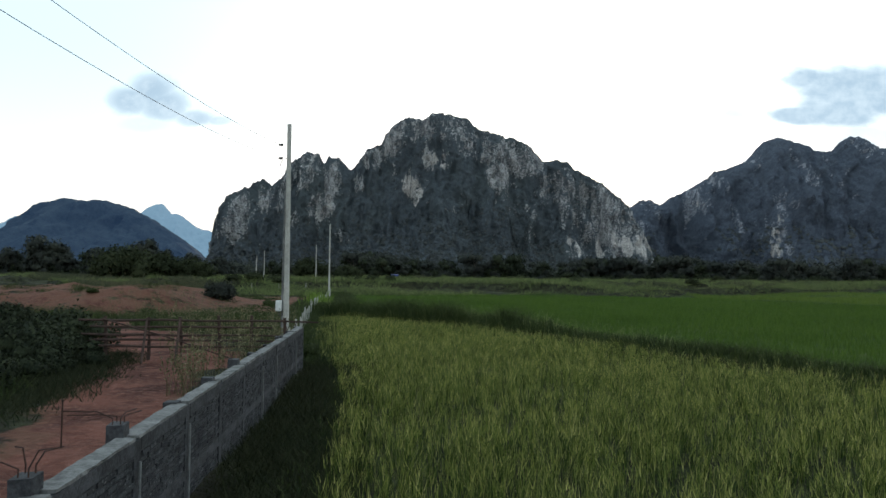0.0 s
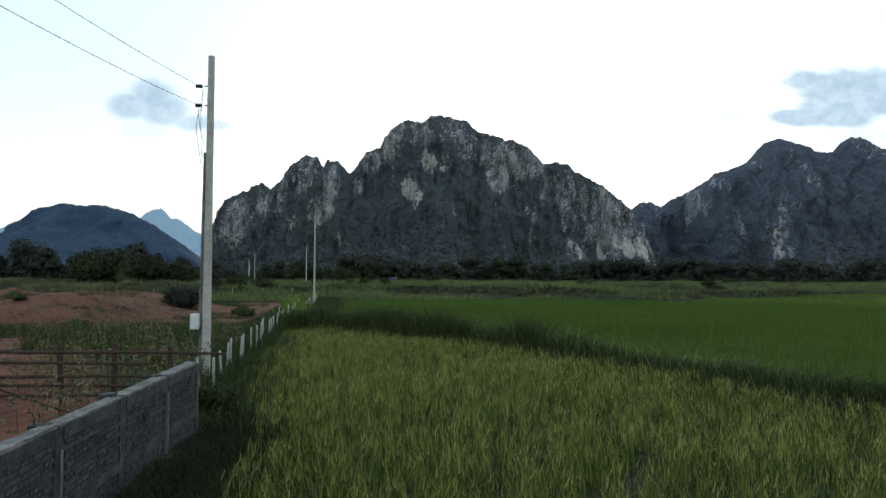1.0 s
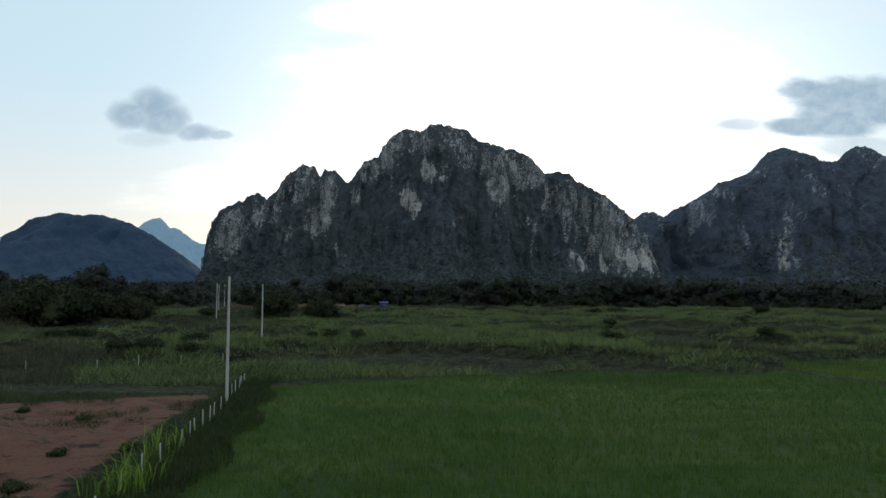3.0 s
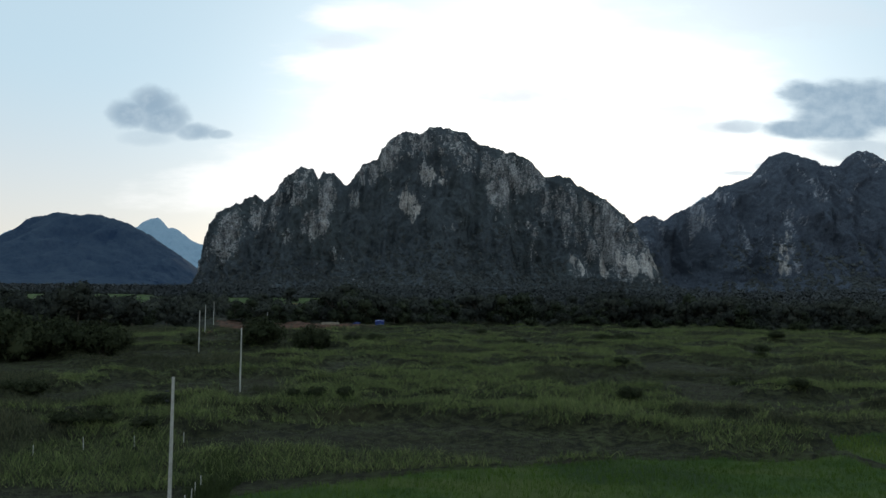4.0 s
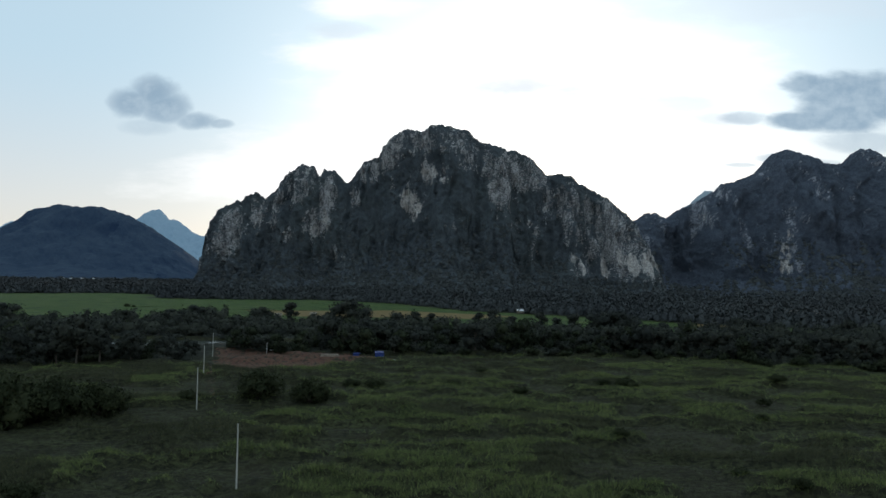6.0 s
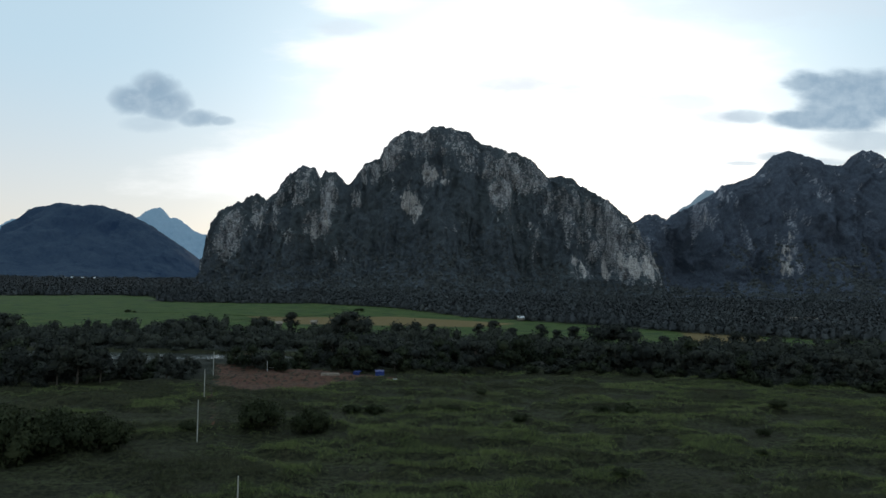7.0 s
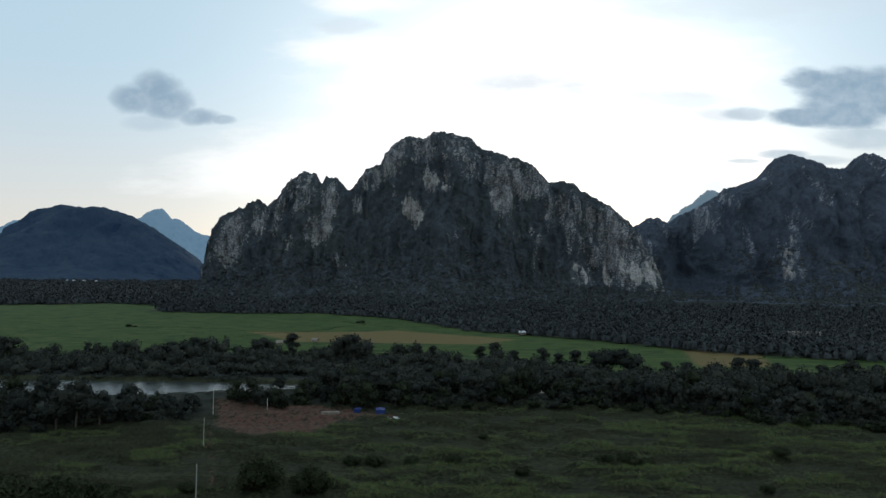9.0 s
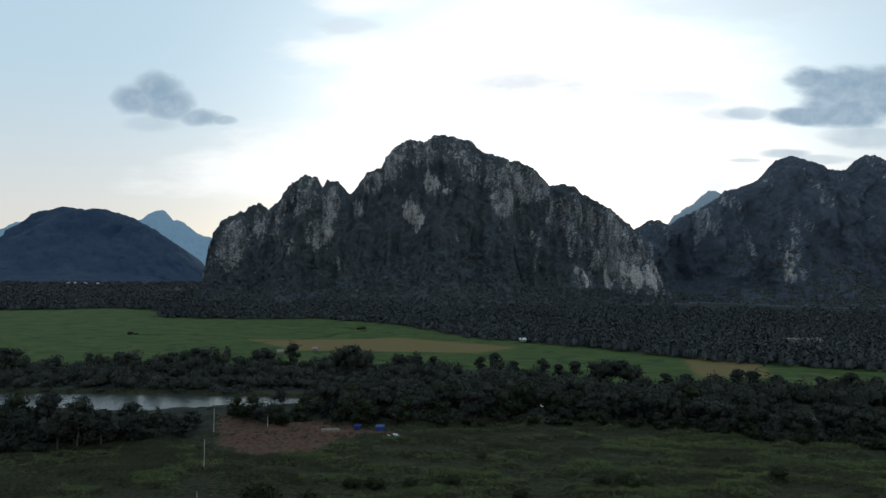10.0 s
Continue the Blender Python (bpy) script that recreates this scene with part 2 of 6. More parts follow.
def ground_material():
    m, k, bsdf = material("ground", 0.95, 0.15)
    at = k.add("ShaderNodeNewGeometry").outputs["Position"]
    part_of = k.add("ShaderNodeVertexColor")
    part_of.layer_name = "cover"
    sep = k.add("ShaderNodeSeparateColor", Color=part_of.outputs["Color"])
    n1, n2, n3 = k.noise(at, 0.06, 5.0, 0.6), k.noise(at, 0.5, 5.0, 0.65), k.noise(at, 6.0, 5.0, 0.7)
    rows = k.noise(at, 0.12, 4.0, 0.6, (0.35, 1.6, 1.0))
    tufts = k.noise(at, 0.9, 6.0, 0.75, (1.0, 1.5, 1.0))
    grass = k.mix(k.ramp(tufts, 0.40, 0.64), rgb(0.012, 0.011, 0.006), rgb(0.045, 0.049, 0.021))
    grass = k.mix(k.math("MULTIPLY", k.ramp(rows, 0.48, 0.66), k.ramp(tufts, 0.42, 0.6)), grass, rgb(0.058, 0.064, 0.027))
    grass = k.mix(k.math("MULTIPLY", k.ramp(n1, 0.55, 0.72), 0.35), grass, rgb(0.042, 0.034, 0.018))
    soil = k.mix(k.ramp(n2, 0.35, 0.65), rgb(0.058, 0.020, 0.014), rgb(0.185, 0.070, 0.049))
    soil = k.mix(k.ramp(n3, 0.45, 0.75), soil, rgb(0.24, 0.106, 0.077))
    soil = k.mix(k.ramp(n1, 0.5, 0.7), soil, rgb(0.165, 0.061, 0.042))
    field = k.mix(k.ramp(n2, 0.35, 0.65), rgb(0.026, 0.055, 0.011), rgb(0.046, 0.082, 0.016))
    field = k.mix(k.ramp(rows, 0.42, 0.62), field, rgb(0.070, 0.090, 0.024))
    field = k.mix(k.ramp(n1, 0.52, 0.62), field, rgb(0.025, 0.046, 0.013))
    dry = k.math("MULTIPLY", k.ramp(sep.outputs[0], 0.9, 0.7), k.ramp(n2, 0.3, 0.6))
    soil = k.mix(dry, soil, k.mix(n3, rgb(0.090, 0.038, 0.023), rgb(0.20, 0.100, 0.066)))
    ripe = k.mix(n2, rgb(0.115, 0.088, 0.034), rgb(0.18, 0.122, 0.050))
    edge = k.math("MULTIPLY", k.math("SUBTRACT", k.noise(at, 0.7, 5.0, 0.68), 0.5), 1.5)
    col = k.mix(k.ramp(k.math("ADD", sep.outputs[1], k.math("MULTIPLY", edge, 0.3)), 0.4, 0.6), grass, field)
    col = k.mix(k.ramp(k.math("ADD", sep.outputs[2], k.math("MULTIPLY", edge, 0.5)), 0.35, 0.65), col, ripe)
    col = k.mix(k.ramp(k.math("ADD", sep.outputs[0], edge), 0.38, 0.6), col, soil)
    # dark grey ground colour under the woods, a little of it in the clearing
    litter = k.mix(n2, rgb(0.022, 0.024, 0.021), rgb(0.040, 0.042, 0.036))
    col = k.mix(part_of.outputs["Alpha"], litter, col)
    k.t.links.new(col, bsdf.inputs["Base Color"])
    bump(k, bsdf, k.math("ADD", n3, k.math("MULTIPLY", k.math("ADD", n2, tufts), 2.0)), 0.8, 0.2)
    return m


def mountain_material(name, rock_lo, rock_hi, wood, zones, scars=(), unit=1.0, bare=1.53):
    """Limestone under forest; zones: where the rock comes through (x, z, half width, half height, how much); scars: pale fresh faces, likewise."""
    m, k, bsdf = material(name, 0.95, 0.1)
    geo = k.add("ShaderNodeNewGeometry")
    at = geo.outputs["Position"]
    sep = k.add("ShaderNodeSeparateXYZ", Vector=at)
    slope = k.add("ShaderNodeSeparateXYZ", Vector=geo.outputs["True Normal"]).outputs[2]
    streaks = k.noise(at, 0.10 / unit, 7.0, 0.70, (1.0, 1.0, 0.26))
    clump = k.noise(at, 0.16 / unit, 5.0, 0.7)
    grain = k.noise(at, 0.4 / unit, 3.0, 0.6)
    broad = k.noise(at, 0.013 / unit, 4.0, 0.6, (1.0, 1.0, 0.7))
    canopy = k.mix(k.ramp(clump, 0.34, 0.66), rgb(*wood[0]), rgb(*wood[1]))
    canopy = k.mix(k.math("MULTIPLY", k.ramp(broad, 0.45, 0.65), 0.5), canopy, rgb(*wood[2]))
    rock = k.mix(k.ramp(k.math("ADD", k.math("MULTIPLY", streaks, 0.55), k.math("MULTIPLY", grain, 0.45)), 0.38, 0.64), rgb(*rock_lo), rgb(*rock_hi))

    def within(spots):
        total = None
        for sx, sz, rx, rz, most in spots:
            du = k.math("DIVIDE", k.math("SUBTRACT", sep.outputs[0], sx), rx)
            dv = k.math("DIVIDE", k.math("SUBTRACT", sep.outputs[2], sz), rz)
            d2 = k.math("ADD", k.math("MULTIPLY", du, du), k.math("MULTIPLY", dv, dv))
            here = k.math("MULTIPLY", k.ramp(d2, 1.5, 0.1), most)
            total = here if total is None else k.math("MAXIMUM", total, here)
        return total

    score = k.math("ADD", k.math("MULTIPLY", k.math("ADD", k.math("MULTIPLY", streaks, 0.72), k.math("MULTIPLY", grain, 0.28)), 1.75), k.math("ADD", k.math("MULTIPLY", broad, 0.75), k.math("MULTIPLY", slope, -0.3)))
    cleft = k.noise(at, 0.055 / unit, 3.0, 0.55, (1.0, 0.25, 0.10))
    score = k.math("ADD", score, k.math("MULTIPLY", k.math("SUBTRACT", cleft, 0.5), 1.1))
    show = k.ramp(k.math("ADD", score, within(zones)), bare, bare + 0.2)
    col = k.mix(show, canopy, rock)
    if scars:
        # drip-stained vertical streaks inside a ragged outline
        drip = k.noise(at, 0.2 / unit, 5.0, 0.62, (1.0, 0.4, 0.16))
        body = k.math("ADD", within(scars), k.math("ADD", k.math("MULTIPLY", k.math("SUBTRACT", drip, 0.5), 2.4), k.math("MULTIPLY", k.math("SUBTRACT", clump, 0.5), 0.9)))
        col = k.mix(k.ramp(body, 0.5, 0.95), col, k.mix(k.ramp(grain, 0.35, 0.65), rgb(0.36, 0.33, 0.31), rgb(0.72, 0.67, 0.63)))
    k.t.links.new(col, bsdf.inputs["Base Color"])
    bump(k, bsdf, k.math("ADD", k.math("MULTIPLY", clump, 1.4), k.math("MULTIPLY", grain, 0.5)), 0.9, 7.0 * unit)
    return m


# ---- mesh helpers ----
def raw_mesh(name, verts, faces):
    """A mesh from numpy arrays: verts (n, 3) and a list of index arrays (m, 3) or (m, 4)."""
    me = bpy.data.meshes.new(name)
    verts = np.asarray(verts, dtype=np.float32)
    me.vertices.add(len(verts))
    me.vertices.foreach_set("co", verts.ravel())
    loops = np.concatenate([np.asarray(f, dtype=np.int32).ravel() for f in faces])
    sizes = np.concatenate([np.full(len(f), np.asarray(f).shape[1], dtype=np.int32) for f in faces])
    starts = np.concatenate(([0], np.cumsum(sizes)[:-1])).astype(np.int32)
    me.loops.add(len(loops))
    me.loops.foreach_set("vertex_index", loops)
    me.polygons.add(len(sizes))
    me.polygons.foreach_set("loop_start", starts)
    me.update(calc_edges=True)
    me.validate()
    return me


def thing_mesh(name, verts, faces, mat, parent=None, label="", smooth=False, normals=None):
    me = raw_mesh(name, verts, faces)
    if smooth or normals is not None:
        me.polygons.foreach_set("use_smooth", np.ones(len(me.polygons), dtype=bool))
    if normals is not None:
        me.normals_split_custom_set_from_vertices(normals)
    me.materials.append(mat)
    ob = new(name, me)
    ob.parent = parent
    if label:
        tagged(ob, label)
    return ob


def part(name, bm, mat, parent, label=""):
    me = bpy.data.meshes.new(name)
    bm.to_mesh(me)
    bm.free()
    me.materials.append(mat)
    ob = new(name, me)
    ob.parent = parent
    if label:
        tagged(ob, label)
    return ob


def base(name, m, label, category, group="", kind=""):
    ob = new(name)
    ob.matrix_basis = m
    return tagged(ob, label, category, group, kind)


def add_box(bm, lo, hi, bevel=0.0, jitter=0.0):
    r = bmesh.ops.create_cube(bm, size=1.0)
    vs = r["verts"]
    for v in vs:
        for i in range(3):
            v.co[i] = lo[i] + (v.co[i] + 0.5) * (hi[i] - lo[i]) + (random.uniform(-jitter, jitter) if jitter else 0)
    if bevel:
        es = list({e for v in vs for e in v.link_edges})
        bmesh.ops.bevel(bm, geom=es, offset=bevel, segments=1, affect="EDGES")


def add_tube(bm, pts, radii, sides=8):
    """A tapered tube along points."""
    rings = []
    for i, p in enumerate(pts):
        a, b = Vector(pts[max(i - 1, 0)]), Vector(pts[min(i + 1, len(pts) - 1)])
        q = (b - a).normalized().to_track_quat("Z", "Y")
        r = radii[min(i, len(radii) - 1)]
        rings.append([bm.verts.new(Vector(p) + q @ Vector((r * math.cos(2 * math.pi * j / sides), r * math.sin(2 * math.pi * j / sides), 0))) for j in range(sides)])
    for lo, hi in zip(rings, rings[1:]):
        for j in range(sides):
            bm.faces.new((lo[j], lo[(j + 1) % sides], hi[(j + 1) % sides], hi[j]))
    bm.faces.new(rings[0][::-1])
    bm.faces.new(rings[-1])


def smooth01(x):
    x = np.clip(x, 0, 1)
    return x * x * (3 - 2 * x)


def line(xs, pairs):
    px, py = zip(*pairs)
    return np.interp(xs, px, py)


def hash3(ix, iy, iz, seed):
    h = (ix.astype(np.int64) * 374761393 + iy.astype(np.int64) * 668265263 + iz.astype(np.int64) * 2147483647 + seed * 974634777) & 0xFFFFFFFF
    h = ((h ^ (h >> 13)) * 1274126177) & 0xFFFFFFFF
    h = ((h ^ (h >> 16)) * 2246822519) & 0xFFFFFFFF
    return ((h ^ (h >> 15)) & 0xFFFFFF) / float(0xFFFFFF)


def vnoise(x, y, z=0.0, seed=0):
    """Smooth value noise, 0 to 1, for arrays."""
    x, y, z = np.broadcast_arrays(np.asarray(x, float), np.asarray(y, float), np.asarray(z, float))
    ix, iy, iz = np.floor(x), np.floor(y), np.floor(z)
    fx, fy, fz = x - ix, y - iy, z - iz
    fx, fy, fz = (f * f * (3 - 2 * f) for f in (fx, fy, fz))
    out = 0.0
    for dx in (0, 1):
        for dy in (0, 1):
            for dz in (0, 1):
                w = (fx if dx else 1 - fx) * (fy if dy else 1 - fy) * (fz if dz else 1 - fz)
                out = out + w * hash3(ix + dx, iy + dy, iz + dz, seed)
    return out


def fbm(x, y, z=0.0, seed=0, octaves=4, gain=0.5):
    total, amp, norm = 0.0, 1.0, 0.0
    for o in range(octaves):
        f = 2.0 ** o
        total = total + amp * vnoise(np.asarray(x) * f, np.asarray(y) * f, np.asarray(z) * f, seed + o * 17)
        norm += amp
        amp *= gain
    return total / norm


# ---- the plan: ground, fields, river ----
MEADOW_END = [(-400, 215), (-120, 232), (-68, 252), (-16, 270), (24, 279), (62, 278), (94, 262), (135, 250), (400, 240)]
RIVER_NEAR = [(-400, 262), (-175, 282), (-100, 296), (-30, 307), (54, 311), (105, 297), (140, 292), (400, 270)]
RIVER_FAR = [(-400, 310), (-175, 327), (-100, 329), (-30, 323), (54, 321), (105, 316), (140, 310), (400, 290)]
FIELD_NEAR = [(-500, 372), (-224, 392), (-150, 420), (-25, 424), (35, 398), (94, 354), (156, 349), (400, 340)]
FIELD_FAR = [(-700, 760), (-477, 888), (-434, 943), (-345, 897), (-300, 775), (-205, 767), (-138, 790), (-46, 724), (-11, 655), (21, 592), (89, 539), (139, 490), (164, 458), (238, 429), (420, 400)]
BUND = [(-9.8, 48.2), (-3.7, 43.0), (0.9, 38.3), (3.6, 33.7), (6.4, 28.4), (8.6, 24.4), (10.4, 19.8), (16.0, 8.0), (22, -6)]
FENCE_LINE = [(23, -5.4), (27, -6.3), (31, -7.0), (38, -8.05), (48, -9.6), (57, -11.0), (68, -12.0), (75, -12.8), (87, -14.7), (97, -16.3)]
FENCE_X = lambda y: np.interp(y, *zip(*FENCE_LINE))
WALL_X = lambda y: -5.2 + 0.083 * (23.0 - y)
ROAD = [(-6, -5.0), (8, -5.6), (13.3, -6.1), (16.2, -7.3), (19.2, -8.3), (24, -9.5), (30.5, -13.2), (35, -16.7), (41, -19), (50, -16)]


def polyline_distance(x, y, pts):
    best = np.full(np.shape(x), 1e9)
    for (ax, ay), (bx, by) in zip(pts, pts[1:]):
        dx, dy = bx - ax, by - ay
        s = np.clip(((x - ax) * dx + (y - ay) * dy) / (dx * dx + dy * dy), 0, 1)
        best = np.minimum(best, np.hypot(x - ax - s * dx, y - ay - s * dy))
    return best


def inside(x, y, poly):
    hit = np.zeros(np.shape(x), bool)
    n = len(poly)
    for i in range(n):
        (ax, ay), (bx, by) = poly[i], poly[(i + 1) % n]
        if ay == by:
            continue
        cross = ((ay > y) != (by > y)) & (x < (bx - ax) * (y - ay) / (by - ay) + ax)
        hit ^= cross
    return hit


SAND = [(-15.6, 84), (-24, 81), (-34, 77), (-30, 70), (-21, 63), (-18.5, 57), (-19, 51.5), (-13.0, 49.5), (-12.4, 53), (-13.8, 62), (-15.0, 72)]
CLEARING = [(-78, 281), (-66, 244), (-50, 229), (-34, 236), (-28, 251), (-12, 257), (-12, 265), (-28, 270), (-45, 278), (-62, 277)]
PADDY_RIGHT = [(34, 101), (44, 78), (60, 60), (140, 70), (140, 118), (60, 113), (36, 106)]
RICE_ONE = [(-1.4, -6), (-2.6, 12), (-3.3, 18), (-4.1, 23), (-5.7, 28), (-7.1, 35), (-8.2, 43), (-8.9, 47.2), (-3.7, 42.2), (0.4, 37.6), (3.0, 33.0), (5.8, 27.8), (8.0, 23.8), (9.8, 19.4), (15.2, 8), (21, -6)]
RICE_TWO = [(-7.6, 48.6), (-2.8, 43.8), (1.8, 39.0), (4.6, 34.3), (7.4, 29.0), (9.6, 25.2), (11.4, 20.6), (17, 9), (24, -6), (150, -6), (140, 66), (60, 57), (42.5, 77.5), (33, 99), (18.7, 97.5), (1.4, 94), (-13.0, 87)]
RIPE = [[(-150, 556), (-70, 566), (-36, 585), (59, 524), (25, 484), (-95, 484)], [(150, 476), (192, 452), (172, 392), (128, 388)]]


def soft_in(x, y, poly, width):
    """1 well inside the outline, 0 well outside, even across its edge."""
    d = polyline_distance(x, y, poly + poly[:1])
    return smooth01((np.where(inside(x, y, poly), d, -d) + width) / (2 * width))


def mound(x, y):
    """Long low hummocks of rank grass across the meadow, 0 to 1."""
    m = smooth01((fbm(x * 0.075, y * 0.2, 0, 60, 4, 0.55) - 0.455) / 0.12)
    return m * (0.6 + 0.4 * vnoise(x * 0.35, y * 0.5, 0, 61))


def height(x, y):
    """Ground level."""
    x, y = np.asarray(x, float), np.asarray(y, float)
    rough = smooth01((y - 88) / 15) * (1 - smooth01((y - 300) / 40))
    z = (fbm(x * 0.07, y * 0.11, 0, 3, 4) - 0.5) * 1.9 * rough
    z = z + (fbm(x * 0.4, y * 0.4, 0, 9, 3) - 0.5) * 0.12 * (1 - smooth01((y - 120) / 60))
    z = z + (1.35 * mound(x, y) + 0.7 * (fbm(x * 0.3, y * 0.4, 0, 64, 2) - 0.5)) * rough * smooth01((y - 92) / 12) * (1 - 1.0 * inside(x, y, PADDY_RIGHT))
    # heap of dumped red soil
    edge = (fbm(x * 0.12, y * 0.12, 0, 21, 3) - 0.5) * 6
    heap = smooth01((-17.5 - x + edge * 0.6) / 5.5) * smooth01((y - 48.5 + edge) / 6.0) * (1 - smooth01((y - 66 + edge) / 8.0))
    z = z + heap * (1.3 + (fbm(x * 0.3, y * 0.3, 0, 5, 4) - 0.5) * 1.2)
    # bank under the field edge and fence
    d = polyline_distance(x, y, BUND)
    z = z + 0.28 * (1 - smooth01(d / 1.1))
    z = z - 0.12 * soft_in(x, y, RICE_ONE, 0.5) - 0.1 * soft_in(x, y, RICE_TWO, 0.5)
    z = z + 0.27 * smooth01((np.where(y < 23, WALL_X(y), FENCE_X(y)) - 0.1 - x) / 0.25) * (1 - smooth01((y - 30) / 14))
    # wheel ruts of the track
    off = x - line(y, ROAD)
    z = z - 0.06 * np.exp(-((np.abs(off) - 0.75) / 0.25) ** 2) * (y < 50)
    # river bed
    near, far = line(x, RIVER_NEAR), line(x, RIVER_FAR)
    wet = smooth01((y - near + 3) / 6) * smooth01((far + 3 - y) / 6)
    z = z - 3.2 * wet
    return z


def cover(x, y):
    """Bare soil, green field, ripe field: three weights."""
    soil = 1 - smooth01((np.abs(x - line(y, ROAD)) - np.where(y > 33, 0.55, np.where(y > 21, 2.0, 1.0))) / 0.9)
    soil = soil * (y < 50) * (x < WALL_X(y) - 0.1)
    heap = smooth01((-15.5 - x) / 4) * smooth01((y - 45.5) / 3) * (1 - smooth01((y - 72) / 4)) * smooth01((x + 75) / 10)
    soil = np.maximum(soil, heap * 0.63)
    soil = np.maximum(soil, soft_in(x, y, SAND, 0.8) * 0.66)
    soil = np.maximum(soil, soft_in(x, y, CLEARING, 4.0) * 0.56)
    soil = np.maximum(soil, 0.7 * 0.6 * (1 - smooth01(np.abs(x - (-51 + (y - 200) * -0.35)) / 3.0)) * (y > 185) * (y < 240))
    green = np.zeros_like(soil)
    green = np.maximum(green, (y > line(x, FIELD_NEAR)) & (y < line(x, FIELD_FAR)))
    green = np.maximum(green, soft_in(x, y, PADDY_RIGHT, 0.8) * 0.9)
    green = np.maximum(green, soft_in(x, y, RICE_TWO, 0.8) * 0.8)
    ripe = np.zeros_like(soil)
    for poly in RIPE:
        ripe = np.maximum(ripe, soft_in(x, y, poly, 8.0) * 0.75)
    wet = smooth01((y - line(x, RIVER_NEAR) + 3) / 3) * smooth01((line(x, RIVER_FAR) + 3 - y) / 3)
    soil = np.maximum(soil, wet * 0.3)
    return soil, np.clip(green, 0, 1), ripe


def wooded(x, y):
    """1 in the open, towards 0 on the dark ground under the woods."""
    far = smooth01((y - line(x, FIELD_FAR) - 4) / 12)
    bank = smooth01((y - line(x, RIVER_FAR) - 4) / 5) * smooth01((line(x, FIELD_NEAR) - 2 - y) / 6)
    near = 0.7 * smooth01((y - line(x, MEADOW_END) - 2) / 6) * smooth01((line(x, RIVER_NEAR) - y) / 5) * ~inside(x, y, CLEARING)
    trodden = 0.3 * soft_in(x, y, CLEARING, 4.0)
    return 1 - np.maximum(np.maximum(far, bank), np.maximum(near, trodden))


def grid_lines(spans):
    out = []
    for a, b, n in spans:
        out.append(np.linspace(a, b, n, endpoint=False))
    return np.concatenate(out + [np.array([spans[-1][1]])])


def grid_mesh(name, X, Y, Z, mat, smooth=True):
    r, c = X.shape
    verts = np.stack([X, Y, Z], -1).reshape(-1, 3)
    i = np.arange((r - 1) * c).reshape(r - 1, c)[:, :-1].ravel()
    quads = np.stack([i, i + 1, i + c + 1, i + c], -1)
    return thing_mesh(name, verts, [quads], mat, smooth=smooth)


def build_ground():
    xs = grid_lines([(-5000, -1200, 12), (-1200, -300, 24), (-300, -150, 24), (-150, -48, 68), (-48, 45, 120), (45, 150, 70), (150, 300, 24), (300, 1200, 24), (1200, 5000, 12)])
    ys = grid_lines([(-1500, -40, 8), (-40, -4, 12), (-4, 100, 130), (100, 280, 130), (280, 340, 24), (340, 960, 50), (960, 5000, 30)])
    X, Y = np.meshgrid(xs, ys)
    ob = grid_mesh("ground", X, Y, height(X, Y), ground_material())
    a, b, c = cover(X, Y)
    attr = ob.data.color_attributes.new("cover", "FLOAT_COLOR", "POINT")
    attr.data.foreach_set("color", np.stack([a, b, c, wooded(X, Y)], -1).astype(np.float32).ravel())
    tagged(ob, "flat valley floor of grass, red soil and green paddies", "ground", kind="structure")


build_ground()


def build_river():
    m, k, bsdf = material("river_water", 0.08, 0.5)
    bsdf.inputs["Base Color"].default_value = rgb(0.05, 0.055, 0.05)
    at = k.add("ShaderNodeNewGeometry").outputs["Position"]
    bump(k, bsdf, k.noise(at, 0.5, 4.0, 0.6, (1.0, 2.5, 1.0)), 0.5, 0.3)
    xs = np.linspace(-400, 400, 120)
    near, far = line(xs, RIVER_NEAR) - 2.5, line(xs, RIVER_FAR) + 2.5
    rows = np.linspace(0, 1, 8)[:, None]
    X = np.broadcast_to(xs, (8, 120))
    ob = grid_mesh("water", X, near + (far - near) * rows, np.full((8, 120), -1.25), m)
    tagged(ob, "calm grey river between wooded banks", "water", kind="structure")


build_river()


# ---- mountains ----
def crest_of(xs, bumps):
    if len(bumps[0]) == 2:
        return np.interp(xs, [b[0] for b in bumps], [b[1] for b in bumps])
    z = np.zeros_like(xs)
    for x0, top, wl, wr, p in bumps:
        u = np.where(xs < x0, (x0 - xs) / wl, (xs - x0) / wr)
        z = np.maximum(z, top * (1 - np.minimum(u, 1.0) ** p))
    return z


